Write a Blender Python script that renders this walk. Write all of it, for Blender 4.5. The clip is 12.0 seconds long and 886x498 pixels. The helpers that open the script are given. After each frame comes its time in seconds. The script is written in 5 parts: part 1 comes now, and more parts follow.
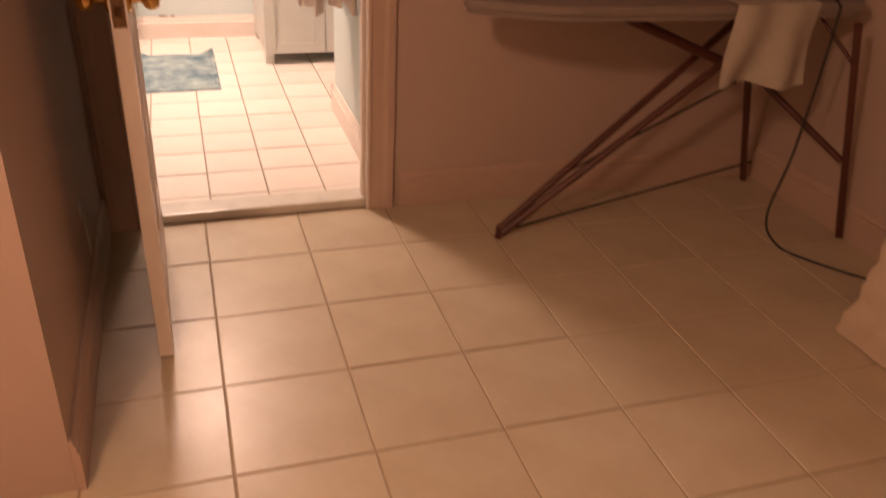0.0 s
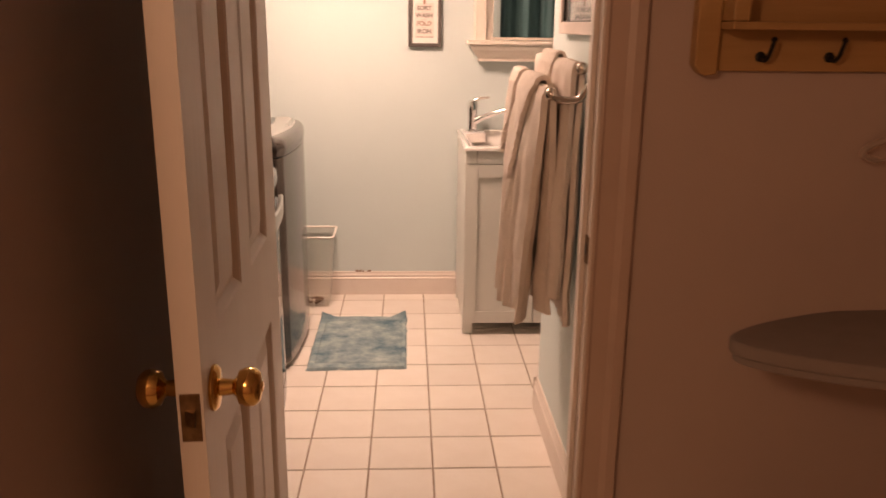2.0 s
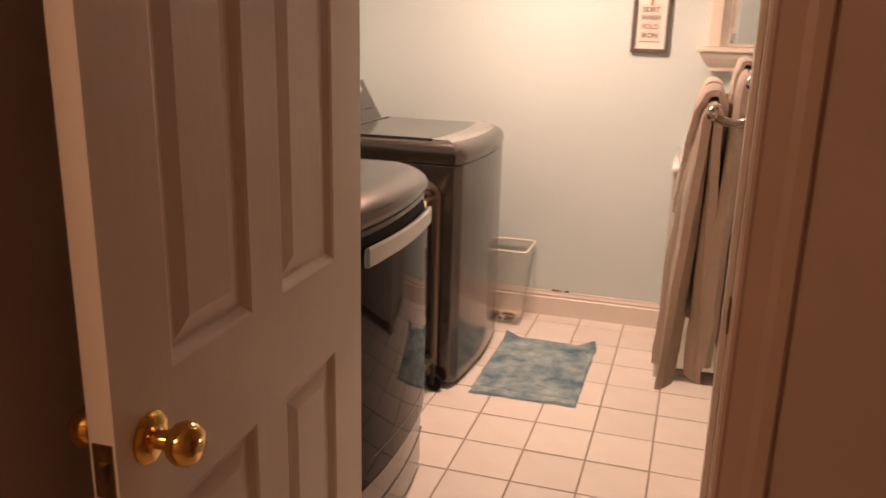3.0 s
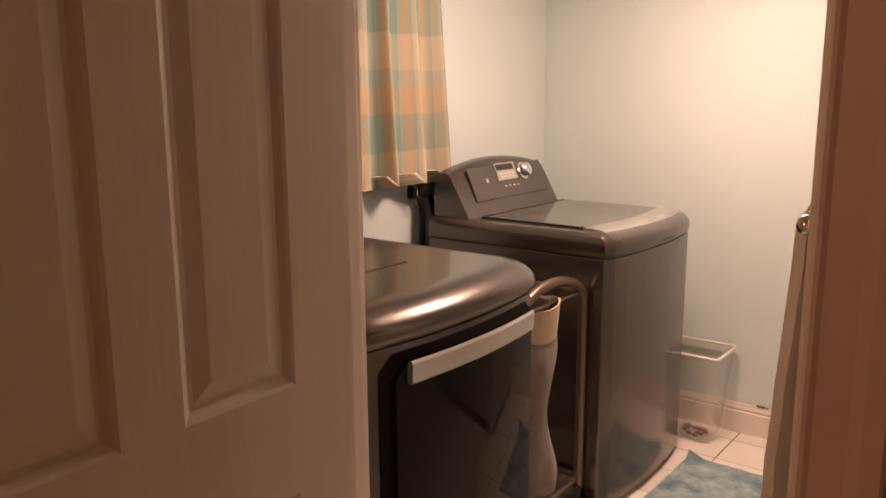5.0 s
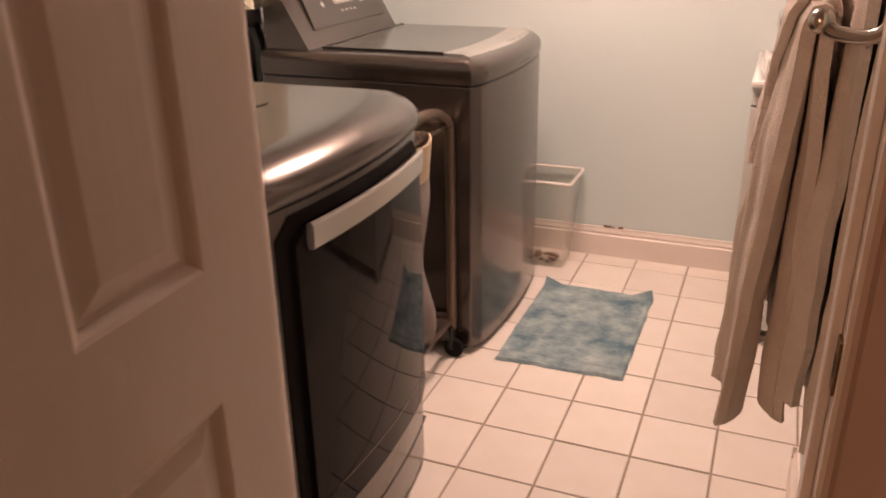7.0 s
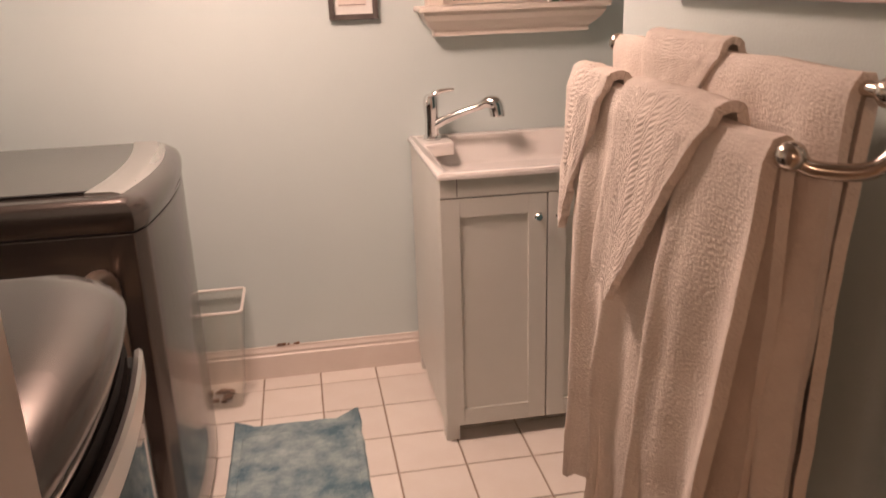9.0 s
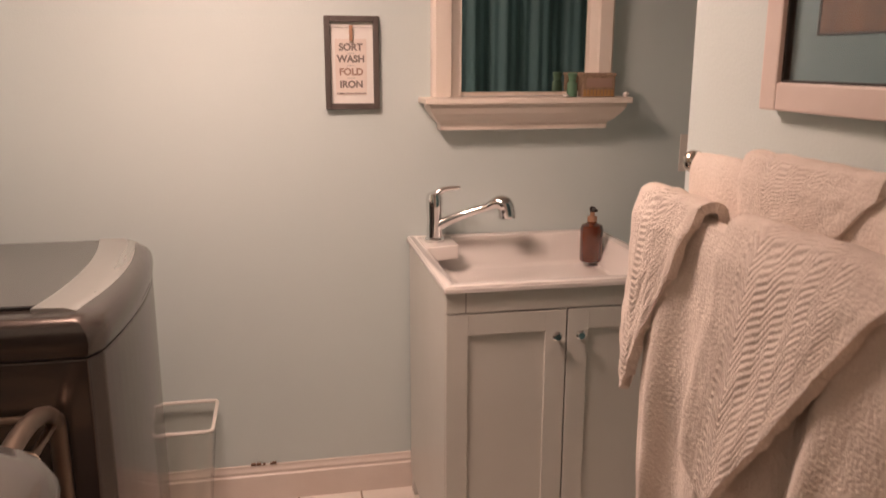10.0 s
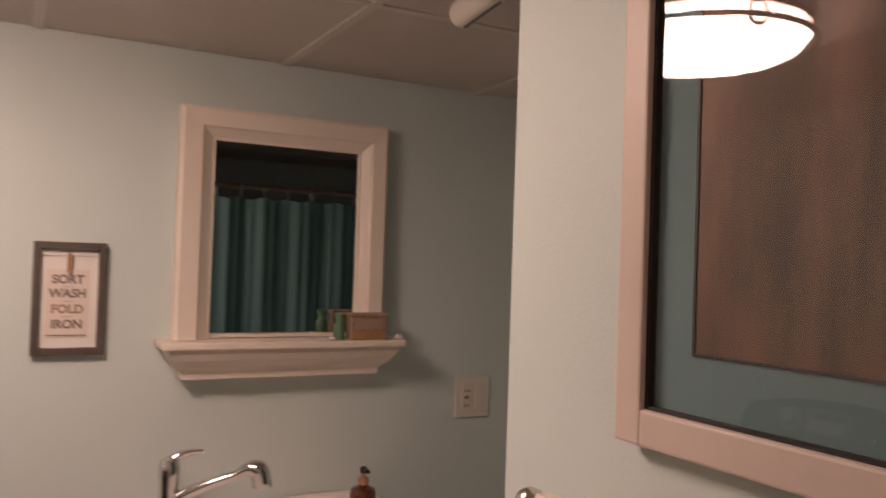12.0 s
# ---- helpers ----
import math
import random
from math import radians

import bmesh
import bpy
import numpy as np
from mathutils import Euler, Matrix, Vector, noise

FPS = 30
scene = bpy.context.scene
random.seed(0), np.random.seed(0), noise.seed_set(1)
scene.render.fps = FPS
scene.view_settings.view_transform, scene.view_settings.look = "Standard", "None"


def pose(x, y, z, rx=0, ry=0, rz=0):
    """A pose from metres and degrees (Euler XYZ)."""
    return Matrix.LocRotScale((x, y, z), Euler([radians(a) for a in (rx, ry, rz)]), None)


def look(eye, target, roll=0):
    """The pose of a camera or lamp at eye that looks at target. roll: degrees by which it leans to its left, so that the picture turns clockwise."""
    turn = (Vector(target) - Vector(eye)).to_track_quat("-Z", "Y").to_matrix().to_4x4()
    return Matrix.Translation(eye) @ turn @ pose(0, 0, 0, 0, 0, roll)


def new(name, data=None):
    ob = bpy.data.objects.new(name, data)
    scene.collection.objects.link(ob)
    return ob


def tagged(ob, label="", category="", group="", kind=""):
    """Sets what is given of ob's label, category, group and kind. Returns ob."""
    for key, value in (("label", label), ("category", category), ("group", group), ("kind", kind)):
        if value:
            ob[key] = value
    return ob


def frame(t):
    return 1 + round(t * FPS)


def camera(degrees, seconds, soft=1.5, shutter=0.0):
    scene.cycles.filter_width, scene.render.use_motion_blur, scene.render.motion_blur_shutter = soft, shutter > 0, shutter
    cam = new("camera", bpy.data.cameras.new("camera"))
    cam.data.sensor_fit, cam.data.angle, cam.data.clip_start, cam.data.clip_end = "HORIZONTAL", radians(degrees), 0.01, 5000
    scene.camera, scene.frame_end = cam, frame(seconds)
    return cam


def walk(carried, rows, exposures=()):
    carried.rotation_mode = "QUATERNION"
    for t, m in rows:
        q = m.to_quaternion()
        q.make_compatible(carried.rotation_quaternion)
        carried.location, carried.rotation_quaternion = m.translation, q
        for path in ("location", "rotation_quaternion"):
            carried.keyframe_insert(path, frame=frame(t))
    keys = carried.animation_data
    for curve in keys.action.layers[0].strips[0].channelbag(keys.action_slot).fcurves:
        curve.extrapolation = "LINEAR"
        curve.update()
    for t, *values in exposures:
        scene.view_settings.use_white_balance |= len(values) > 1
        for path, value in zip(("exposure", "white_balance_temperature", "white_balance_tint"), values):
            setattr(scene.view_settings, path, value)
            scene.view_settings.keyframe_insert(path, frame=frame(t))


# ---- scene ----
cam = camera(57.3, 12.0, shutter=0.4)
PATH = [
    (0, (-0.248, -3.60, 1.305), (0.316, -1.94, 0.328), 3.3),
    (0.5, (-0.267, -3.429, 1.357), (0.225, -1.668, 0.546), 3.0),
    (1, (-0.209, -3.234, 1.38), (0.181, -1.387, 0.719), 2.4),
    (1.2, (-0.177, -3.127, 1.394), (0.165, -1.253, 0.786), 2.2),
    (1.5, (-0.134, -3.01, 1.406), (0.104, -1.104, 0.851), 1.5),
    (2, (-0.078, -2.761, 1.392), (0.007, -0.836, 0.856), 0.6),
    (2.5, (0.021, -2.595, 1.382), (-0.154, -0.679, 0.839), 0.2),
    (3, (0.243, -2.443, 1.389), (-0.325, -0.602, 0.85), 1.4),
    (3.2, (0.301, -2.39, 1.382), (-0.363, -0.583, 0.841), 1.9),
    (5, (0.55, -1.952, 1.413), (-0.648, -0.397, 1.032), -0.3),
    (5.5, (0.561, -1.941, 1.419), (-0.685, -0.418, 1.061), -1.2),
    (6, (0.434, -1.951, 1.412), (-0.721, -0.358, 1.051), -1.2),
    (6.5, (0.307, -1.967, 1.409), (-0.604, -0.255, 0.921), -0.8),
    (7, (0.23, -1.844, 1.354), (-0.475, -0.137, 0.588), -1.0),
    (7.5, (0.162, -1.657, 1.365), (-0.357, 0.097, 0.555), -0.5),
    (7.7, (0.127, -1.616, 1.351), (-0.271, 0.178, 0.562), -1.0),
    (9.3, (-0.218, -1.368, 1.41), (0.161, 0.509, 0.832), -1.3),
    (9.5, (-0.215, -1.282, 1.4), (0.169, 0.608, 0.868), -0.6),
    (10, (-0.217, -1.162, 1.426), (0.164, 0.748, 0.972), 0.1),
    (10.5, (-0.226, -1.102, 1.468), (0.207, 0.826, 1.158), -0.3),
    (11, (-0.234, -1.047, 1.533), (0.305, 0.878, 1.454), -1.0),
    (11.5, (-0.214, -0.966, 1.546), (0.534, 0.888, 1.603), 0.7),
    (12, (-0.137, -0.819, 1.526), (0.812, 0.941, 1.567), 1.9),
]
EXPOSURES = [(0, 1.1, 6700, 8), (0.5, 0.6, 7200, 10), (1, 0.52, 7200, 10), (1.5, 0.4, 7200, 10), (2.5, 0.3, 7100, 10), (5.5, 0.15, 6900, 10),
             (6.0, 0.1, 6800, 10), (6.5, -0.12, 6800, 10), (7.0, 0.3, 6500, 10), (7.7, 0.4, 6400, 9), (9.3, -0.14, 6350, 8), (10, -0.32, 6350, 8), (11, -0.6, 6350, 8), (11.5, -0.92, 6350, 8), (12, -0.82, 6350, 8)]
walk(cam, [(t, look(eye, target, roll)) for t, eye, target, roll in PATH], EXPOSURES)

# ---- world and lights ----
world = bpy.data.worlds.new("world")
scene.world = world
world.use_nodes = True
world.node_tree.nodes["Background"].inputs[0].default_value = (0.01, 0.012, 0.02, 1)
world.node_tree.nodes["Background"].inputs[1].default_value = 0.3
BOWL_GLOW = 68.0
HALL_WATTS = 32.0


# ---- materials ----
def material(name, colour, rough=0.6, metal=0.0, second=None, scale=8.0, mix=0.25, bump=0.0, bump_scale=60.0, coat=0.0,
             rand=0.0, stretch=(1, 1, 1), spec=0.5):
    m = bpy.data.materials.new(name)
    m.use_nodes = True
    nt = m.node_tree
    b = nt.nodes["Principled BSDF"]
    b.inputs["Roughness"].default_value = rough
    b.inputs["Metallic"].default_value = metal
    b.inputs["Coat Weight"].default_value = coat
    b.inputs["Coat Roughness"].default_value = 0.04
    b.inputs["Specular IOR Level"].default_value = spec
    tc = nt.nodes.new("ShaderNodeTexCoord")
    mp = nt.nodes.new("ShaderNodeMapping")
    mp.inputs["Scale"].default_value = stretch
    nt.links.new(tc.outputs["Object"], mp.inputs["Vector"])
    big = nt.nodes.new("ShaderNodeTexNoise")
    big.inputs["Scale"].default_value = scale
    big.inputs["Detail"].default_value = 6
    big.inputs["Roughness"].default_value = 0.65
    nt.links.new(mp.outputs[0], big.inputs["Vector"])
    ramp = nt.nodes.new("ShaderNodeMapRange")
    ramp.inputs["From Min"].default_value = 0.35
    ramp.inputs["From Max"].default_value = 0.7
    ramp.inputs["To Max"].default_value = mix
    nt.links.new(big.outputs["Fac"], ramp.inputs["Value"])
    mx = nt.nodes.new("ShaderNodeMix")
    mx.data_type = "RGBA"
    second = second or tuple(0.8 * c for c in colour)
    mx.inputs[6].default_value = (*colour, 1)
    mx.inputs[7].default_value = (*second, 1)
    nt.links.new(ramp.outputs[0], mx.inputs[0])
    out = mx.outputs[2]
    if rand:
        oi = nt.nodes.new("ShaderNodeObjectInfo")
        rr = nt.nodes.new("ShaderNodeMapRange")
        rr.inputs["To Min"].default_value = 1 - rand
        rr.inputs["To Max"].default_value = 1 + rand
        nt.links.new(oi.outputs["Random"], rr.inputs["Value"])
        hs = nt.nodes.new("ShaderNodeHueSaturation")
        nt.links.new(rr.outputs[0], hs.inputs["Value"])
        nt.links.new(out, hs.inputs["Color"])
        out = hs.outputs[0]
    nt.links.new(out, b.inputs["Base Color"])
    rv = nt.nodes.new("ShaderNodeMapRange")
    rv.inputs["To Min"].default_value = max(0.02, rough * 0.85)
    rv.inputs["To Max"].default_value = min(1, rough * 1.15)
    nt.links.new(big.outputs["Fac"], rv.inputs["Value"])
    nt.links.new(rv.outputs[0], b.inputs["Roughness"])
    if bump:
        fine = nt.nodes.new("ShaderNodeTexNoise")
        fine.inputs["Scale"].default_value = bump_scale
        fine.inputs["Detail"].default_value = 4
        nt.links.new(mp.outputs[0], fine.inputs["Vector"])
        bp = nt.nodes.new("ShaderNodeBump")
        bp.inputs["Strength"].default_value = bump
        bp.inputs["Distance"].default_value = 0.004
        nt.links.new(fine.outputs["Fac"], bp.inputs["Height"])
        nt.links.new(bp.outputs[0], b.inputs["Normal"])
    return m


AQUA = material("aqua_wall_paint", (0.60, 0.675, 0.665), 0.55, second=(0.56, 0.64, 0.63), scale=1.5, mix=0.5, bump=0.12, bump_scale=180)
HALL = material("beige_wall_paint", (0.50, 0.385, 0.33), 0.6, second=(0.44, 0.33, 0.28), scale=1.5, mix=0.5, bump=0.15, bump_scale=180)
TRIM = material("white_trim_paint", (0.76, 0.68, 0.62), 0.4, second=(0.66, 0.57, 0.50), scale=5, mix=0.5, bump=0.05, bump_scale=90)
DOOR = material("painted_wood_door", (0.70, 0.62, 0.55), 0.42, second=(0.60, 0.52, 0.45), scale=6, mix=0.5, bump=0.12, bump_scale=70, stretch=(1, 1, 0.15))
TILE = material("glazed_white_floor_tile", (0.78, 0.72, 0.66), 0.3, second=(0.68, 0.60, 0.52), scale=5, mix=0.5, bump=0.05, bump_scale=60, rand=0.05)
GROUT = material("tan_grout", (0.36, 0.28, 0.21), 0.9, second=(0.30, 0.23, 0.17), scale=12, mix=0.8, bump=0.3, bump_scale=300)
HTILE = material("tan_ceramic_hall_tile", (0.545, 0.465, 0.345), 0.34, second=(0.45, 0.36, 0.25), scale=5, mix=0.8, bump=0.10, bump_scale=26, rand=0.03)
HGROUT = material("brown_hall_grout", (0.40, 0.31, 0.215), 0.9, second=(0.30, 0.22, 0.15), scale=12, mix=0.8, bump=0.3, bump_scale=300)
MARBLE = material("marble_threshold", (0.66, 0.62, 0.55), 0.3, second=(0.48, 0.45, 0.40), scale=9, mix=0.7)
CEIL = material("mineral_ceiling_tile", (0.62, 0.56, 0.52), 0.85, second=(0.54, 0.48, 0.44), scale=3, mix=0.7, bump=0.5, bump_scale=220)
TBAR = material("ceiling_grid_paint", (0.66, 0.60, 0.56), 0.5)
CAB = material("white_cabinet_foil", (0.66, 0.65, 0.60), 0.35, second=(0.60, 0.585, 0.53), scale=3, mix=0.5)
CERAMIC = material("white_sink_ceramic", (0.84, 0.79, 0.75), 0.12, second=(0.78, 0.73, 0.69), scale=4, mix=0.4, coat=0.5)
CHROME = material("chrome", (0.80, 0.80, 0.80), 0.08, 1.0, second=(0.7, 0.7, 0.7))
NICKEL = material("brushed_nickel", (0.62, 0.56, 0.50), 0.22, 1.0, second=(0.5, 0.45, 0.4), scale=20)
BRASS = material("polished_brass", (0.78, 0.50, 0.18), 0.14, 1.0, second=(0.55, 0.32, 0.10), scale=25, mix=0.6)
OLDBRASS = material("tarnished_brass_plate", (0.30, 0.20, 0.11), 0.4, 1.0, second=(0.12, 0.08, 0.05), scale=40, mix=0.9)
GRAPH = material("graphite_metallic_enamel", (0.108, 0.091, 0.081), 0.25, 0.70, second=(0.104, 0.088, 0.078), scale=4, mix=0.4, coat=0.30)
SILVER = material("brushed_aluminium", (0.60, 0.58, 0.55), 0.28, 0.9, second=(0.52, 0.50, 0.47), scale=14, stretch=(1, 0.1, 6), bump=0.05, bump_scale=200)
LIDGLASS = material("grey_tinted_lid_glass", (0.085, 0.088, 0.080), 0.12, 0.0, second=(0.075, 0.078, 0.072), spec=0.35)
BLACKGLASS = material("black_door_glass", (0.012, 0.010, 0.009), 0.05, second=(0.016, 0.012, 0.010), spec=0.09)
BLACK = material("black_plastic", (0.014, 0.012, 0.012), 0.4, second=(0.02, 0.018, 0.017))
RUBBER = material("black_rubber", (0.010, 0.009, 0.009), 0.7, spec=0.12)
PANEL = material("control_panel_face", (0.085, 0.074, 0.068), 0.3, 0.4, second=(0.07, 0.062, 0.058), coat=0.3)
SCREEN = material("display_window", (0.40, 0.40, 0.37), 0.15, second=(0.3, 0.3, 0.28), coat=0.8)
PRINT = material("printed_grey_mark", (0.45, 0.43, 0.40), 0.5)
BRONZE = material("bronze_tube", (0.17, 0.125, 0.095), 0.38, 0.8, second=(0.12, 0.085, 0.065), scale=20)
CANVAS = material("natural_canvas", (0.62, 0.50, 0.36), 0.95, second=(0.52, 0.40, 0.28), scale=30, bump=0.5, bump_scale=500)
BAG = material("grey_laundry_bag_cloth", (0.27, 0.23, 0.21), 0.95, second=(0.19, 0.165, 0.155), scale=12, mix=0.7, bump=0.5, bump_scale=400)
INKP = material("frame_grey_brown_wood", (0.105, 0.085, 0.075), 0.5, second=(0.06, 0.05, 0.045), scale=14, mix=0.8, stretch=(1, 1, 0.2))
PAPER = material("white_paper", (0.78, 0.76, 0.72), 0.8, second=(0.72, 0.69, 0.65), scale=9)
CARDP = material("cream_print_card", (0.74, 0.66, 0.60), 0.8, second=(0.68, 0.60, 0.54), scale=9)
INK = material("grey_brown_ink", (0.23, 0.19, 0.17), 0.8)
PINKINK = material("rust_ink", (0.36, 0.24, 0.19), 0.8)
PEG = material("clothespin_wood", (0.36, 0.20, 0.12), 0.6, scale=30)
CREAMF = material("cream_painted_mirror_frame", (0.80, 0.72, 0.64), 0.4, second=(0.72, 0.63, 0.54), scale=6, mix=0.5)
PINKF = material("pale_picture_frame_wood", (0.66, 0.56, 0.51), 0.45, second=(0.58, 0.48, 0.43), scale=8, mix=0.6)
TEALMAT = material("teal_mat_board", (0.135, 0.225, 0.245), 0.8, second=(0.12, 0.20, 0.22), scale=6, bump=0.1, bump_scale=300)
BROWNART = material("brown_wood_grain_art", (0.19, 0.090, 0.042), 0.6, second=(0.030, 0.014, 0.008), scale=7, mix=1.0, stretch=(1, 2.6, 0.45))
DARKEDGE = material("dark_rebate_and_mat_shadow", (0.02, 0.016, 0.014), 0.6)
TOWEL = material("cream_terry_towel", (0.81, 0.725, 0.655), 1.0, second=(0.68, 0.595, 0.53), scale=22, mix=0.7, bump=0.6, bump_scale=260, spec=0.1)
TERRY = material("cream_plain_terry", (0.81, 0.725, 0.655), 1.0, second=(0.68, 0.595, 0.53), scale=16, mix=0.7, bump=0.6, bump_scale=240, spec=0.1)
# cream trim on the hall side, its shade put into a darker, redder colour
HTRIM = material("shaded_hall_trim_paint", (0.52, 0.385, 0.315), 0.45, second=(0.45, 0.325, 0.26), scale=5, mix=0.5)
SHOWER = material("teal_shower_curtain_cloth", (0.085, 0.175, 0.185), 0.6, second=(0.07, 0.145, 0.155), scale=8, bump=0.2, bump_scale=300)
PINE = material("honey_pine", (0.46, 0.27, 0.11), 0.42, second=(0.34, 0.18, 0.065), scale=5, mix=0.9, stretch=(0.25, 3, 3), bump=0.08)
IRONDK = material("dark_iron", (0.022, 0.018, 0.017), 0.5, 0.6)
REDLEG = material("dark_red_brown_painted_steel", (0.095, 0.028, 0.018), 0.4, second=(0.06, 0.018, 0.012), scale=20)
COVER = material("taupe_ironing_cover", (0.24, 0.19, 0.165), 0.85, second=(0.19, 0.15, 0.13), scale=20, bump=0.4, bump_scale=400)
CLOTHW = material("off_white_cotton_cloth", (0.48, 0.43, 0.36), 0.95, second=(0.38, 0.34, 0.28), scale=9, mix=0.7, bump=0.3, bump_scale=300)
BLUEP = material("blue_iron_plastic", (0.03, 0.035, 0.13), 0.3, coat=0.4)
GREYP = material("grey_iron_plastic", (0.20, 0.18, 0.18), 0.35)
CORD = material("dark_cord", (0.03, 0.024, 0.022), 0.6)
SLIP = material("cream_slipcover_fabric", (0.62, 0.50, 0.40), 0.95, second=(0.54, 0.42, 0.33), scale=14, mix=0.7, bump=0.6, bump_scale=120)
PLASTICW = material("white_plastic", (0.74, 0.70, 0.64), 0.35)
AMBERDK = material("black_pump_plastic", (0.012, 0.010, 0.010), 0.3)
LEAF = material("green_succulent", (0.10, 0.20, 0.12), 0.6, second=(0.06, 0.13, 0.08), scale=40)
BOXW = material("small_wicker_box", (0.36, 0.25, 0.17), 0.8, second=(0.22, 0.15, 0.10), scale=60, mix=0.9, bump=0.7, bump_scale=180)
NIGHT = material("dark_window_void", (0.01, 0.012, 0.018), 0.3)
SCUFF = material("white_plaster_scuff", (0.70, 0.64, 0.58), 0.9)
DUST = material("brown_dust", (0.22, 0.13, 0.085), 0.9)


def glassy(name, colour, share, rough=0.02):
    """A thin clear sheet: lets light through, with a glossy surface by Fresnel."""
    m = bpy.data.materials.new(name)
    m.use_nodes = True
    nt = m.node_tree
    nt.nodes.clear()
    out = nt.nodes.new("ShaderNodeOutputMaterial")
    tr = nt.nodes.new("ShaderNodeBsdfTransparent")
    tr.inputs[0].default_value = (*colour, 1)
    df = nt.nodes.new("ShaderNodeBsdfDiffuse")
    df.inputs[0].default_value = (*colour, 1)
    m0 = nt.nodes.new("ShaderNodeMixShader")
    m0.inputs[0].default_value = share
    nt.links.new(tr.outputs[0], m0.inputs[1])
    nt.links.new(df.outputs[0], m0.inputs[2])
    gl = nt.nodes.new("ShaderNodeBsdfGlossy")
    gl.inputs["Roughness"].default_value = rough
    lw = nt.nodes.new("ShaderNodeLayerWeight")
    lw.inputs[0].default_value = 0.5
    pw = nt.nodes.new("ShaderNodeMath")
    pw.operation = "POWER"
    pw.inputs[1].default_value = 4.0
    nt.links.new(lw.outputs["Facing"], pw.inputs[0])
    fr = nt.nodes.new("ShaderNodeMapRange")
    fr.inputs["To Min"].default_value = 0.045
    fr.inputs["To Max"].default_value = 0.85
    nt.links.new(pw.outputs[0], fr.inputs["Value"])
    m1 = nt.nodes.new("ShaderNodeMixShader")
    nt.links.new(fr.outputs[0], m1.inputs[0])
    nt.links.new(m0.outputs[0], m1.inputs[1])
    nt.links.new(gl.outputs[0], m1.inputs[2])
    nt.links.new(m1.outputs[0], out.inputs[0])
    return m


PICGLASS = glassy("picture_glass", (1, 1, 1), 0.0)
BINPLASTIC = glassy("clear_bin_plastic", (0.985, 0.98, 0.965), 0.035, 0.08)
HANGERP = glassy("clear_hanger_plastic", (0.85, 0.75, 0.68), 0.30, 0.08)
MIRROR = material("mirror_silver", (0.72, 0.74, 0.73), 0.02, 1.0, second=(0.72, 0.74, 0.73))
AMBER = material("amber_bottle_glass", (0.10, 0.022, 0.008), 0.08, coat=1.0)

BOWL = bpy.data.materials.new("lit_alabaster_glass")
BOWL.use_nodes = True
BOWL.node_tree.nodes["Principled BSDF"].inputs["Base Color"].default_value = (0.9, 0.85, 0.78, 1)
BOWL.node_tree.nodes["Principled BSDF"].inputs["Emission Color"].default_value = (1.0, 0.67, 0.545, 1)
BOWL.node_tree.nodes["Principled BSDF"].inputs["Emission Strength"].default_value = BOWL_GLOW


def weave(m):
    """Chevron relief like that of a cable-woven towel, over the terry grain."""
    nt = m.node_tree
    b = nt.nodes["Principled BSDF"]
    tc = nt.nodes.new("ShaderNodeTexCoord")
    sp = nt.nodes.new("ShaderNodeSeparateXYZ")
    nt.links.new(tc.outputs["UV"], sp.inputs[0])

    def op(kind, a, c):
        n = nt.nodes.new("ShaderNodeMath")
        n.operation = kind
        for i, v in enumerate((a, c)):
            if isinstance(v, (int, float)):
                n.inputs[i].default_value = v
            elif v is not None:
                nt.links.new(v, n.inputs[i])
        return n.outputs[0]
    zig = op("PINGPONG", op("MULTIPLY", sp.outputs[0], 15.0), 1.0)
    line = op("SINE", op("MULTIPLY", op("ADD", op("MULTIPLY", sp.outputs[1], 52.0), zig), 6.283), None)
    band = op("GREATER_THAN", op("SINE", op("MULTIPLY", sp.outputs[0], 3.14159), None), 0.55)
    h = op("MULTIPLY", line, band)
    bp = nt.nodes.new("ShaderNodeBump")
    bp.inputs["Strength"].default_value = 0.34
    bp.inputs["Distance"].default_value = 0.006
    nt.links.new(h, bp.inputs["Height"])
    old = b.inputs["Normal"].links[0].from_node
    nt.links.new(bp.outputs[0], old.inputs["Normal"])


weave(TOWEL)


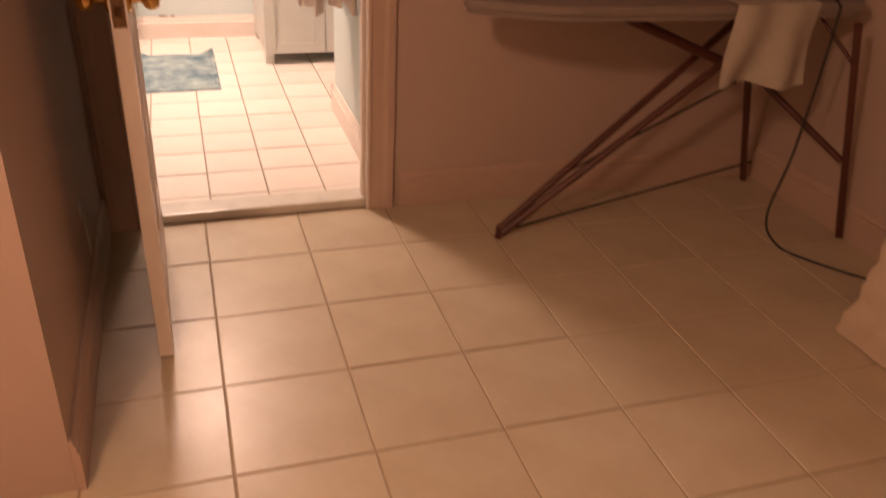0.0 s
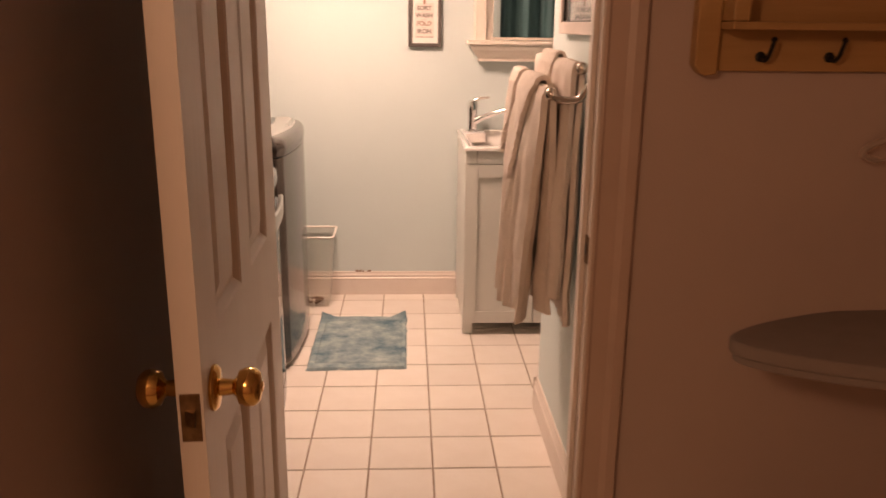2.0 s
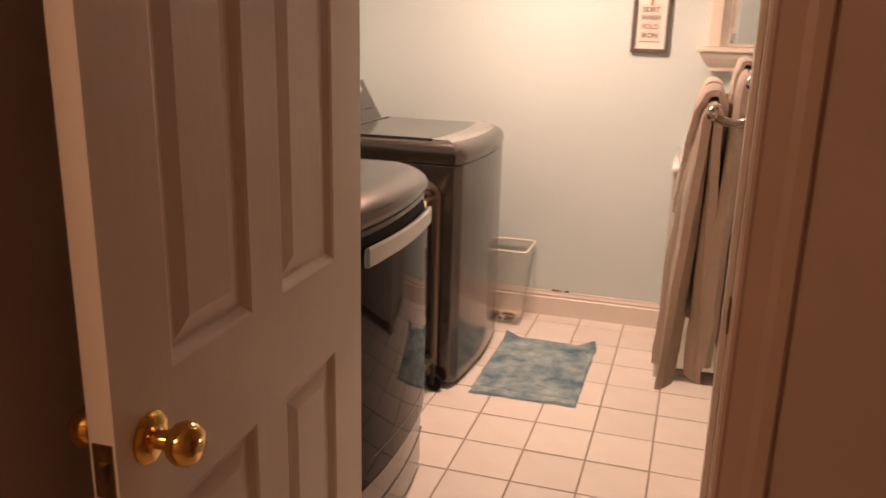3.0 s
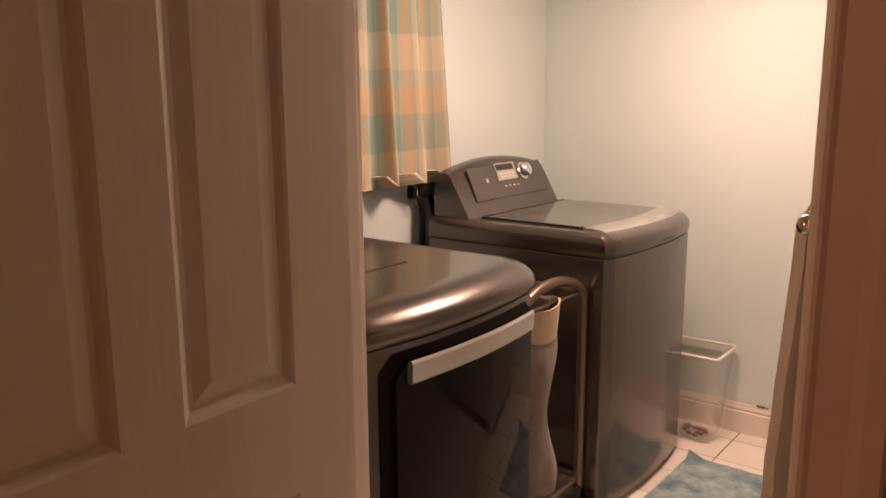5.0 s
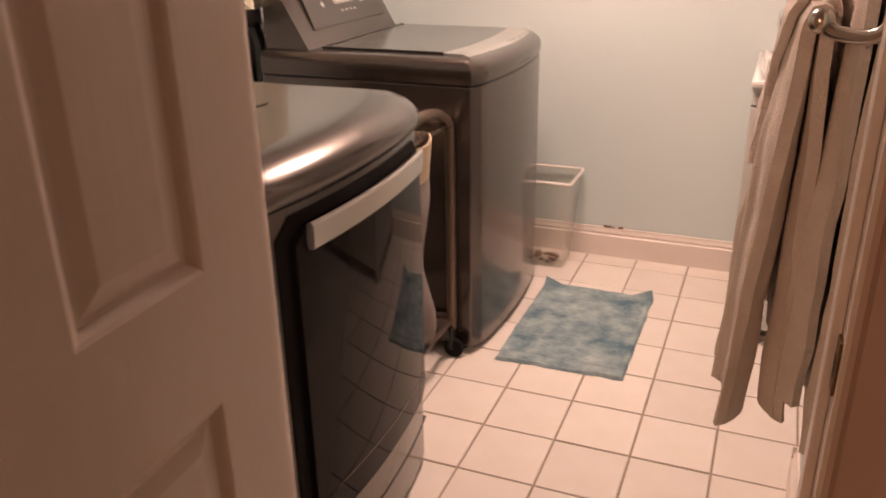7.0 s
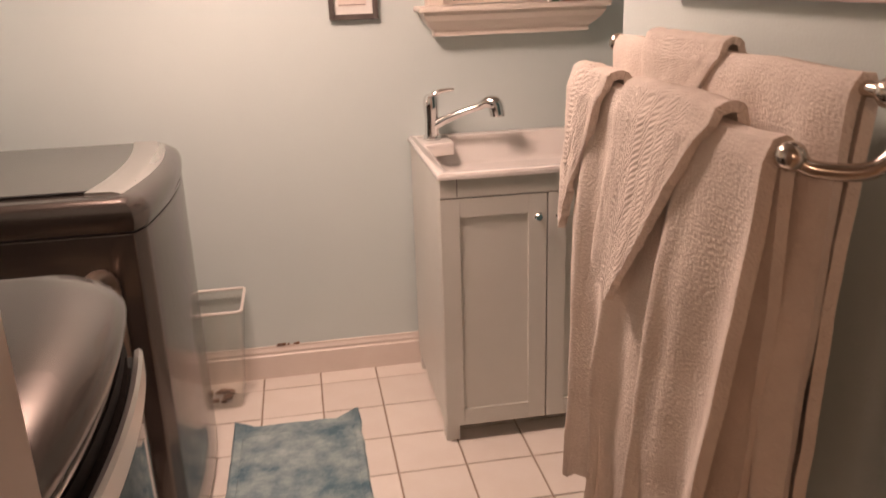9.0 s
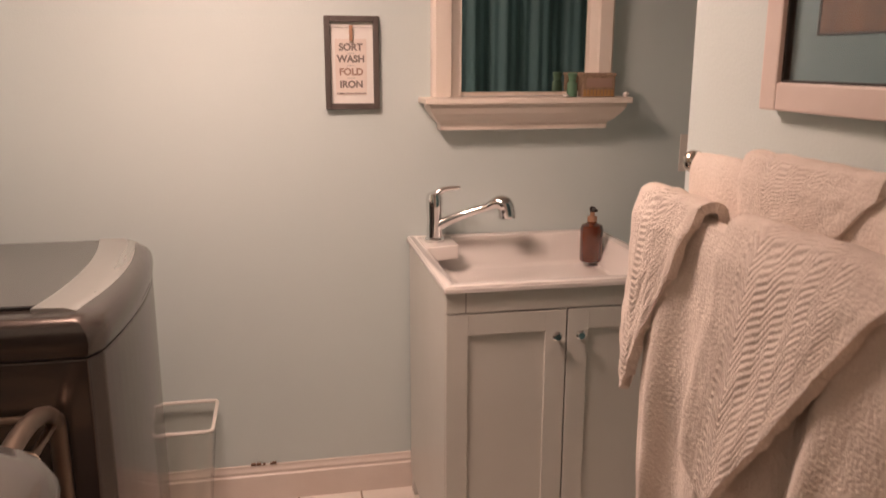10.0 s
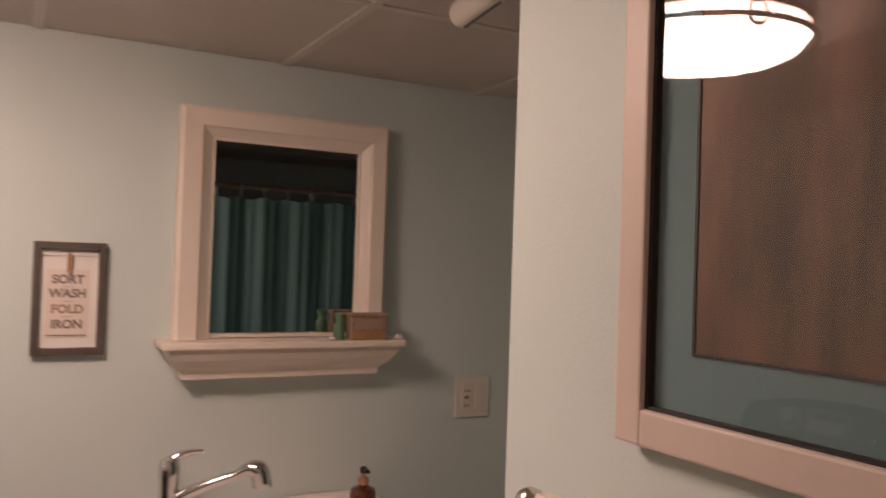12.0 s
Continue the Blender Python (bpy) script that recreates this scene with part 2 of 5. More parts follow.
def plaid(name, horizontal):
    m = material(name, (0.62, 0.52, 0.34), 0.9, bump=0.3, bump_scale=400, spec=0.1)
    nt = m.node_tree
    b = nt.nodes["Principled BSDF"]
    tc = nt.nodes.new("ShaderNodeTexCoord")
    sp = nt.nodes.new("ShaderNodeSeparateXYZ")
    nt.links.new(tc.outputs["UV"], sp.inputs[0])

    def band(sock, stops):
        r = nt.nodes.new("ShaderNodeValToRGB")
        r.color_ramp.interpolation = "CONSTANT"
        for i, (p, c) in enumerate(stops):
            e = r.color_ramp.elements[i] if i < 2 else r.color_ramp.elements.new(p)
            e.position, e.color = p, (*c, 1)
        fr = nt.nodes.new("ShaderNodeMath")
        fr.operation = "FRACT"
        nt.links.new(sock, fr.inputs[0])
        nt.links.new(fr.outputs[0], r.inputs[0])
        return r.outputs[0]
    teal, ora, cream, pale = (0.20, 0.30, 0.26), (0.50, 0.34, 0.20), (0.53, 0.47, 0.36), (0.34, 0.38, 0.33)
    su = nt.nodes.new("ShaderNodeMath")
    su.operation = "MULTIPLY"
    su.inputs[1].default_value = 6.5
    nt.links.new(sp.outputs[0], su.inputs[0])
    cu = band(su.outputs[0], [(0.0, cream), (0.28, teal), (0.52, pale), (0.62, ora), (0.86, pale)])
    sv = nt.nodes.new("ShaderNodeMath")
    sv.operation = "MULTIPLY"
    sv.inputs[1].default_value = horizontal
    nt.links.new(sp.outputs[1], sv.inputs[0])
    cv = band(sv.outputs[0], [(0.0, cream), (0.30, teal), (0.62, ora), (0.86, pale)])
    mx = nt.nodes.new("ShaderNodeMix")
    mx.data_type = "RGBA"
    mx.inputs[0].default_value = 0.36
    nt.links.new(cu, mx.inputs[6])
    nt.links.new(cv, mx.inputs[7])
    nt.links.new(mx.outputs[2], b.inputs["Base Color"])
    return m


PLAID = plaid("plaid_curtain_cotton", 2.15)


def rag_rug():
    m = material("blue_cotton_bath_mat", (0.10, 0.175, 0.215), 1.0, second=(0.46, 0.54, 0.53), scale=8, mix=1.0, bump=1.0, bump_scale=160, spec=0.1, stretch=(1, 1, 1))
    return m


MAT = rag_rug()


# ---- mesh helpers ----
def part(name, bm, mat, parent=None, label="", smooth=False):
    bmesh.ops.recalc_face_normals(bm, faces=bm.faces)
    me = bpy.data.meshes.new(name)
    bm.to_mesh(me)
    bm.free()
    me.materials.append(mat)
    if smooth:
        for p in me.polygons:
            p.use_smooth = True
    ob = new(name, me)
    if smooth:
        me.set_sharp_from_angle(angle=radians(40))
    if parent:
        ob.parent = parent
    return tagged(ob, label)


def box(x0, y0, z0, x1, y1, z1, bevel=0.0, bm=None, seg=2):
    own = bmesh.new()
    bmesh.ops.create_cube(own, size=1)
    for v in own.verts:
        v.co = Vector((x0 + (v.co.x + 0.5) * (x1 - x0), y0 + (v.co.y + 0.5) * (y1 - y0), z0 + (v.co.z + 0.5) * (z1 - z0)))
    if bevel:
        bmesh.ops.bevel(own, geom=own.edges[:], offset=bevel, segments=seg, affect="EDGES", profile=0.6)
    return join(bm, own)


def join(bm, own):
    if bm is None:
        return own
    me = bpy.data.meshes.new("tmp")
    own.to_mesh(me)
    own.free()
    bm.from_mesh(me)
    bpy.data.meshes.remove(me)
    return bm


def lathe(profile, n=28, at=(0, 0, 0), axis="z", bm=None, closed=True):
    own = bmesh.new()
    rings = []
    for r, h in profile:
        rings.append([own.verts.new((r * math.cos(2 * math.pi * i / n), r * math.sin(2 * math.pi * i / n), h)) for i in range(n)])
    for a, b in zip(rings, rings[1:]):
        for i in range(n):
            own.faces.new((a[i], a[(i + 1) % n], b[(i + 1) % n], b[i]))
    if closed:
        own.faces.new(rings[0][::-1])
        own.faces.new(rings[-1])
    rot = {"z": Matrix.Identity(4), "x": Matrix.Rotation(radians(90), 4, "Y"), "-x": Matrix.Rotation(radians(-90), 4, "Y"),
           "y": Matrix.Rotation(radians(-90), 4, "X"), "-y": Matrix.Rotation(radians(90), 4, "X")}[axis]
    own.transform(Matrix.Translation(at) @ rot)
    return join(bm, own)


def smooth_path(pts, steps=6):
    pts = [Vector(p) for p in pts]
    out = []
    for i in range(len(pts) - 1):
        p0, p1, p2, p3 = pts[max(i - 1, 0)], pts[i], pts[i + 1], pts[min(i + 2, len(pts) - 1)]
        for s in range(steps):
            t = s / steps
            out.append(0.5 * (2 * p1 + (p2 - p0) * t + (2 * p0 - 5 * p1 + 4 * p2 - p3) * t * t + (3 * p1 - p0 - 3 * p2 + p3) * t ** 3))
    return out + [pts[-1]]


def tube(pts, r, n=10, bm=None, radii=None):
    own = bmesh.new()
    pts = [Vector(p) for p in pts]
    rings, side = [], None
    for i, p in enumerate(pts):
        d = (pts[min(i + 1, len(pts) - 1)] - pts[max(i - 1, 0)]).normalized()
        if side is None:
            side = d.orthogonal().normalized()
        side = (side - d * side.dot(d)).normalized()
        up = d.cross(side)
        rad = radii[i] if radii else r
        rings.append([own.verts.new(p + rad * (math.cos(2 * math.pi * k / n) * side + math.sin(2 * math.pi * k / n) * up)) for k in range(n)])
    for a, b in zip(rings, rings[1:]):
        for k in range(n):
            own.faces.new((a[k], a[(k + 1) % n], b[(k + 1) % n], b[k]))
    own.faces.new(rings[0][::-1])
    own.faces.new(rings[-1])
    return join(bm, own)


def sheet(fn, nu, nv, thick=0.0, uv=True):
    """A surface fn(u, v), u and v from 0 to 1, closed to the given thickness along its normals."""
    own = bmesh.new()
    vs = [[own.verts.new(fn(i / nu, j / nv)) for j in range(nv + 1)] for i in range(nu + 1)]
    lay = own.loops.layers.uv.new("UVMap")
    for i in range(nu):
        for j in range(nv):
            f = own.faces.new((vs[i][j], vs[i + 1][j], vs[i + 1][j + 1], vs[i][j + 1]))
            for lp, (a, b) in zip(f.loops, ((i, j), (i + 1, j), (i + 1, j + 1), (i, j + 1))):
                lp[lay].uv = (a / nu, b / nv)
    if thick:
        own.normal_update()
        bmesh.ops.solidify(own, geom=own.faces[:], thickness=thick)
    return own


def prism(poly, z0, z1, bevel=0.0, axis="z"):
    """A plan outline raised from z0 to z1; axis y: the outline is (x, z) and runs along y; axis x: (y, z) along x."""
    own = bmesh.new()
    place = {"z": lambda a, b, h: (a, b, h), "y": lambda a, b, h: (a, h, b), "x": lambda a, b, h: (h, a, b)}[axis]
    lo = [own.verts.new(place(a, b, z0)) for a, b in poly]
    hi = [own.verts.new(place(a, b, z1)) for a, b in poly]
    n = len(poly)
    own.faces.new(lo)
    own.faces.new(hi)
    for i in range(n):
        own.faces.new((lo[i], lo[(i + 1) % n], hi[(i + 1) % n], hi[i]))
    bmesh.ops.recalc_face_normals(own, faces=own.faces)
    if bevel:
        bmesh.ops.bevel(own, geom=own.edges[:], offset=bevel, segments=3, affect="EDGES", profile=0.6)
    return own


def words(name, body, size, m, mat, parent, depth=0.0008):
    cu = bpy.data.curves.new(name, "FONT")
    cu.body, cu.size, cu.extrude, cu.align_x, cu.align_y = body, size, depth, "CENTER", "CENTER"
    cu.offset = 0.0011
    ob = new(name, cu)
    bpy.context.view_layer.update()
    me = bpy.data.meshes.new_from_object(ob.evaluated_get(bpy.context.evaluated_depsgraph_get()))
    bpy.data.objects.remove(ob)
    me.materials.clear()
    me.materials.append(mat)
    me.transform(m)
    t = new(name, me)
    t.parent = parent
    return t


def thing(name, label, category, group="", kind=""):
    return tagged(new(name), label, category, group, kind)


def setting(name, bm, mat, label, category="wall"):
    return tagged(part(name, bm, mat), label, category, kind="structure")


# ---- the large structure ----
FAR, LEFT, RIGHT, CEILZ, HF = 1.355, -1.40, 0.405, 2.066, -0.022
setting("wall_north", box(LEFT - 0.1, FAR, -0.05, 1.75, FAR + 0.1, 2.3), AQUA, "pale aqua painted plaster laundry wall")
bm = box(LEFT - 0.1, -0.91, -0.05, LEFT, -0.30, 2.3)
box(LEFT - 0.1, 0.46, -0.05, LEFT, FAR - 0.001, 2.3, bm=bm)
box(LEFT - 0.1, -0.30, -0.05, LEFT, 0.46, 1.20, bm=bm)
box(LEFT - 0.1, -0.30, 1.90, LEFT, 0.46, 2.3, bm=bm)
setting("wall_west", bm, AQUA, "pale aqua painted wall with a window opening")
setting("wall_partition", box(RIGHT, -0.905, -0.05, RIGHT + 0.11, 0.008, 2.3), AQUA, "pale aqua painted partition wall with towels")
setting("wall_east", box(1.65, -0.905, -0.05, 1.75, FAR - 0.001, 2.3), AQUA, "pale aqua painted wall behind the shower")
# the wall between hall and laundry: two leaves, so that each side has its own paint
bm = box(-1.5, -0.95, -0.05, -0.455, -0.905, 2.3)
box(0.36, -0.95, -0.05, 1.75, -0.905, 2.3, bm=bm)
box(-0.455, -0.95, 2.035, 0.36, -0.905, 2.3, bm=bm)
setting("wall_south", bm, AQUA, "pale aqua painted wall round the laundry doorway")
bm = box(-1.5, -0.99, -0.05, -0.455, -0.952, 2.3)
box(0.36, -0.99, -0.05, 2.1, -0.952, 2.3, bm=bm)
box(-0.455, -0.99, 2.035, 0.36, -0.952, 2.3, bm=bm)
setting("wall_hall_north", bm, HALL, "warm beige painted hall wall beside the doorway")
setting("wall_hall_west", box(-0.72, -2.19, -0.05, -0.555, -0.992, 2.3), HALL, "warm beige painted hall wall, scuffed near the door")
setting("wall_hall_return", box(-1.9, -2.19, -0.05, -0.722, -2.09, 2.3), HALL, "warm beige painted hall wall return")
setting("wall_hall_east", box(1.985, -4.6, -0.05, 2.1, -0.992, 2.3), HALL, "warm beige painted hall wall behind the ironing board")
setting("wall_hall_south", box(-1.9, -4.7, -0.05, 2.1, -4.6, 2.3), HALL, "warm beige painted hall wall at the back")
setting("wall_hall_far_west", box(-2.0, -4.7, -0.05, -1.9, -2.09, 2.3), HALL, "warm beige painted hall wall at the side")
setting("floor", box(LEFT, -0.952, -0.06, 1.65, FAR, -0.004), GROUT, "white square floor tiles with tan grout", "floor")
setting("hall_floor", box(-1.9, -4.6, -0.09, 2.0, -0.953, HF - 0.003), HGROUT, "tan square ceramic floor tiles with brown grout", "floor")
setting("hall_ceiling", box(-1.9, -4.6, 2.2, 2.0, -0.952, 2.3), CEIL, "off-white flat hall ceiling", "ceiling")

# suspended ceiling: tiles and bars in one mesh
bm = bmesh.new()
xs = [LEFT, -1.31, -0.70, -0.09, 0.52, 1.13, 1.65]
ys = [-0.905, -0.485, 0.125, 0.735, FAR]
for xa, xb in zip(xs, xs[1:]):
    for ya, yb in zip(ys, ys[1:]):
        box(xa + 0.004, ya + 0.004, CEILZ, xb - 0.004, yb - 0.004, CEILZ + 0.02, 0.002, bm=bm, seg=1)
box(LEFT, -0.905, CEILZ + 0.03, 1.65, FAR, CEILZ + 0.05, bm=bm)
setting("ceiling", bm, CEIL, "grey-white suspended ceiling of mineral tiles", "ceiling")
for n, x in enumerate(xs[1:-1]):
    setting("ceiling_bar", box(x - 0.012, -0.905, CEILZ - 0.004, x + 0.012, FAR, CEILZ - 0.0005), TBAR, "painted metal ceiling grid bar", "ceiling")

for y in ys[1:-1]:
    for xa, xb in zip(xs, xs[1:]):
        setting("ceiling_cross_bar", box(xa + 0.0125, y - 0.012, CEILZ - 0.0035, xb - 0.0125, y + 0.012, CEILZ - 0.0005), TBAR, "painted metal ceiling grid bar", "ceiling")

# skirting boards
def skirting(name, x0, y0, x1, y1, zb, h, out, mat):
    """out: the unit vector from the wall into the room."""
    d = Vector((x1 - x0, y1 - y0, 0))
    length = d.length
    prof = [(0, 0), (0.016, 0), (0.016, h * 0.72), (0.011, h * 0.76), (0.013, h * 0.84), (0.008, h * 0.92), (0.006, h), (0, h)]
    own = prism(prof, 0, length, axis="y")
    dv, ov = d.normalized(), Vector(out)
    m = Matrix(((ov.x, dv.x, 0, x0), (ov.y, dv.y, 0, y0), (0, 0, 1, zb), (0, 0, 0, 1)))
    own.transform(m)
    return setting(name, own, mat, "cream painted moulded wooden baseboard", "baseboard")


skirting("baseboard_north", LEFT, FAR - 0.0005, 1.65, FAR - 0.0005, 0, 0.125, (0, -1, 0), TRIM)
skirting("baseboard_partition", RIGHT - 0.0005, -0.9, RIGHT - 0.0005, 0.008, 0, 0.125, (-1, 0, 0), TRIM)
skirting("baseboard_end", RIGHT - 0.016, 0.0085, RIGHT + 0.11, 0.0085, 0, 0.125, (0, 1, 0), TRIM)
# hall boards take the trim colour darkened for shade
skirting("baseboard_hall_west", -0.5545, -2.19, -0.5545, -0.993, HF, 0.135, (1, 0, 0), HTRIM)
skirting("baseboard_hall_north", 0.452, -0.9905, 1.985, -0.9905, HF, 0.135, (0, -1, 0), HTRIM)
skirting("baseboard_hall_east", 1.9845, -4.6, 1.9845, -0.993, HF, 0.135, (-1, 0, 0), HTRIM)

# door lining, stops and casings
setting("door_jamb_strike", box(0.333, -1.0, HF, 0.36, -0.9, 2.035, 0.002), TRIM, "cream painted door jamb", "door frame")
setting("door_jamb_hinge", box(-0.455, -1.0, HF, -0.44, -0.9, 2.035, 0.002), TRIM, "cream painted door jamb", "door frame")
setting("door_head", box(-0.44, -1.0, 2.02, 0.333, -0.9, 2.035, 0.002), TRIM, "cream painted door head", "door frame")
setting("door_stop_strike", box(0.321, -0.965, 0.014, 0.333, -0.93, 2.02, 0.003), TRIM, "cream painted door stop", "door frame")
setting("door_stop_hinge", box(-0.44, -0.955, 0.014, -0.428, -0.92, 2.02, 0.003), TRIM, "cream painted door stop", "door frame")


def casing(name, x0, x1, inner_left):
    """A moulded architrave on the hall side."""
    w = x1 - x0
    prof = [(0, 0), (0, 0.011), (0.006, 0.014), (0.012, 0.011), (w * 0.55, 0.013), (w * 0.72, 0.019), (w - 0.004, 0.019), (w, 0.015), (w, 0)]
    if not inner_left:
        prof = [(w - a, b) for a, b in prof][::-1]
    # hall-side shade is in the HTRIM colour; the jambs keep TRIM
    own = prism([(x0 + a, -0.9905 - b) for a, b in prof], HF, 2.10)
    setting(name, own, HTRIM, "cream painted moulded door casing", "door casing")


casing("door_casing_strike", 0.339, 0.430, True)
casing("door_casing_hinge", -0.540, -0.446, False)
setting("door_casing_head", box(-0.446, -1.010, 2.03, 0.339, -0.9905, 2.10, 0.003), TRIM, "cream painted door casing", "door casing")
setting("threshold", box(-0.44, -0.980, HF - 0.002, 0.333, -0.880, 0.012, 0.006), MARBLE, "pale marble door threshold", "threshold")

strike = thing("strike_plate", "tarnished brass strike plate on the door jamb", "strike plate")
part("plate", box(0.3295, -0.992, 0.862, 0.3328, -0.967, 0.927, 0.001), OLDBRASS, strike)
part("latch_hole", box(0.3288, -0.986, 0.882, 0.3298, -0.973, 0.907), BLACK, strike)

# ---- the door, open ----
DW = 0.755
door = tagged(new("door_1"), "cream painted six-panel door standing open into the hall", "door", kind="structure")
door.matrix_basis = Matrix(((0.026, -0.99966, 0, -0.371), (-0.99966, -0.026, 0, -1.008), (0, 0, 1, -0.010), (0, 0, 0, 1)))
# local: x along the leaf from the hinge, y through it (0 is the laundry face), z up
PANELS = [(0.132, 0.337), (0.434, 0.638)]
ROWS = [(0.20, 0.795), (0.975, 1.70), (1.78, 1.93)]
bm = bmesh.new()
gx = sorted({0, DW, *[a for p in PANELS for a in p]})
gz = sorted({0, 2.02, *[a for r in ROWS for a in r]})
for xa, xb in zip(gx, gx[1:]):
    for za, zb in zip(gz, gz[1:]):
        if (xa, xb) in PANELS and (za, zb) in ROWS:
            box(xa, 0.012, za, xb, 0.023, zb, bm=bm)
        else:
            box(xa, 0, za, xb, 0.035, zb, bm=bm)
bmesh.ops.remove_doubles(bm, verts=bm.verts, dist=0.0001)
part("leaf", bm, DOOR, door)


def raised(y0, y1, pa, ra):
    """Moulded slopes in and a raised field for one panel; y0 is the face, y1 the sunk level."""
    (xa, xb), (za, zb) = pa, ra
    own = bmesh.new()
    steps = [(0.0, y0), (0.006, y0 + (y1 - y0) * 0.25), (0.016, y1), (0.024, y1), (0.050, y0 + (y1 - y0) * 0.35)]
    loops = []
    for ins, y in steps:
        loops.append([own.verts.new(c) for c in ((xa + ins, y, za + ins), (xb - ins, y, za + ins), (xb - ins, y, zb - ins), (xa + ins, y, zb - ins))])
    for a, b in zip(loops, loops[1:]):
        for i in range(4):
            own.faces.new((a[i], a[(i + 1) % 4], b[(i + 1) % 4], b[i]))
    own.faces.new(loops[-1])
    return own


for pa in PANELS:
    for ra in ROWS:
        part("panel", raised(0.0, 0.0115, pa, ra), DOOR, door)
        part("panel", raised(0.035, 0.0235, pa, ra), DOOR, door)
knob_profile = [(0.033, 0), (0.033, 0.004), (0.028, 0.009), (0.013, 0.011), (0.011, 0.028), (0.014, 0.032), (0.024, 0.037), (0.028, 0.047), (0.027, 0.058), (0.020, 0.066), (0.008, 0.068), (0.007, 0.070)]
part("knob", lathe(knob_profile, 32, (DW - 0.062, 0, 0.905), "-y"), BRASS, door, "polished brass door knob", True)
part("knob", lathe(knob_profile, 32, (DW - 0.062, 0.035, 0.905), "y"), BRASS, door, "polished brass door knob", True)
lp = part("latch_plate", box(DW - 0.0005, 0.004, 0.855, DW + 0.0015, 0.031, 0.925, 0.0007), OLDBRASS, door, "tarnished brass latch plate")
part("latch_bolt", prism([(0.0, 0.0), (0.010, 0.0), (0.002, 0.014), (0.0, 0.014)], 0, 0.022), OLDBRASS, lp).matrix_basis = Matrix.Translation((DW + 0.001, 0.011, 0.88))
for z in (0.27, 1.05, 1.82):
    hb = lathe([(0.006, 0), (0.006, 0.09)], 12, (-0.008, 0.041, z))
    box(-0.03, 0.0345, z, 0.02, 0.0375, z + 0.09, bm=hb)
    part("hinge", hb, OLDBRASS, door, "tarnished brass butt hinge", True)

# ---- ceiling lamp ----
LX, LY = -0.37, 0.44
lamp = thing("ceiling_light", "lit alabaster glass bowl ceiling light with dark metal ring", "ceiling light")
part("canopy", lathe([(0.216, 0), (0.222, 0.006), (0.212, 0.016), (0.190, 0.022)], 40, (LX, LY, CEILZ - 0.0225)), NICKEL, lamp, "", True)
part("bowl", lathe([(0.010, 0), (0.105, 0.004), (0.165, 0.014), (0.200, 0.030), (0.215, 0.052), (0.212, 0.074)], 48, (LX, LY, CEILZ - 0.098)), BOWL, lamp, "glowing warm white glass bowl", True)
ring = [(LX + 0.226 * math.cos(a), LY + 0.226 * math.sin(a), CEILZ - 0.052) for a in np.linspace(0, 2 * math.pi, 49)]
part("ring", tube(ring, 0.0055, 8), IRONDK, lamp, "dark bronze metal ring", True)
for k in range(4):
    a = radians(20 + 90 * k)
    c = Vector((LX + 0.228 * math.cos(a), LY + 0.228 * math.sin(a), CEILZ - 0.050))
    tdir = Vector((-math.sin(a), math.cos(a), 0))
    loop = [c + 0.018 * math.cos(b) * tdir + Vector((0, 0, 0.022 * math.sin(b))) for b in np.linspace(0, 2 * math.pi, 25)]
    part("scroll", tube(loop, 0.0035, 8), IRONDK, lamp, "dark bronze scroll loop", True)
stem = lathe([(0.012, 0), (0.012, 0.012), (0.02, 0.02)], 16, (LX, LY, CEILZ - 0.024))
part("stem", stem, NICKEL, lamp)

hall_lamp = thing("hall_ceiling_light", "warm white flush ceiling light in the hall", "ceiling light")
HX, HY = -0.97, -3.35
part("base", lathe([(0.15, 0), (0.15, 0.02)], 32, (HX, HY, 2.18)), NICKEL, hall_lamp)
lamp_data = bpy.data.lights.new("hall_bulb", "POINT")
lamp_data.energy, lamp_data.color, lamp_data.shadow_soft_size = HALL_WATTS, (1.0, 0.59, 0.38), 0.12
bulb = new("hall_bulb", lamp_data)
bulb.location = (HX, HY, 2.02)
part("shade_ring", lathe([(0.145, 0), (0.15, 0.03)], 32, (HX, HY, 2.15), closed=False), NICKEL, hall_lamp)

# ---- window and curtain ----
win = tagged(new("window_1"), "small white framed window, dark outside at night", "window", kind="structure")
for z0, z1 in ((1.20, 1.245), (1.855, 1.90), (1.535, 1.565)):
    part("rail", box(LEFT - 0.07, -0.30, z0, LEFT - 0.02, 0.46, z1, 0.003), TRIM, win)
for y0 in (-0.30, 0.415):
    part("stile", box(LEFT - 0.07, y0, 1.245, LEFT - 0.02, y0 + 0.045, 1.855, 0.003), TRIM, win)
for z0, z1 in ((1.245, 1.535), (1.565, 1.855)):
    part("pane", box(LEFT - 0.050, -0.255, z0, LEFT - 0.046, 0.415, z1), PICGLASS, win)
part("window_sill", box(LEFT - 0.02, -0.33, 1.175, LEFT + 0.03, 0.49, 1.20, 0.004), TRIM, win)
setting("backdrop", box(LEFT - 0.6, -1.0, 0.9, LEFT - 0.58, 1.2, 2.3), NIGHT, "dark night outside the window", "backdrop")


def hang(x, y0, y1, z0, z1, folds, depth, seed):
    rnd = random.Random(seed)
    ph = [rnd.uniform(0, 6.28) for _ in range(4)]

    def fn(u, v):
        w = 0.35 + 0.65 * (1 - v)
        s = math.sin(folds * 2 * math.pi * u + ph[0] + 0.5 * math.sin(5 * u + ph[1])) + 0.35 * math.sin(folds * 3.3 * math.pi * u + ph[2])
        y = y0 + (y1 - y0) * (u + 0.012 * math.sin(folds * 2 * math.pi * u + ph[3]))
        z = z0 + (z1 - z0) * v + (1 - v) * 0.006 * s
        return (x + depth * w * s, y - 0.06 * v * u, z)
    return fn


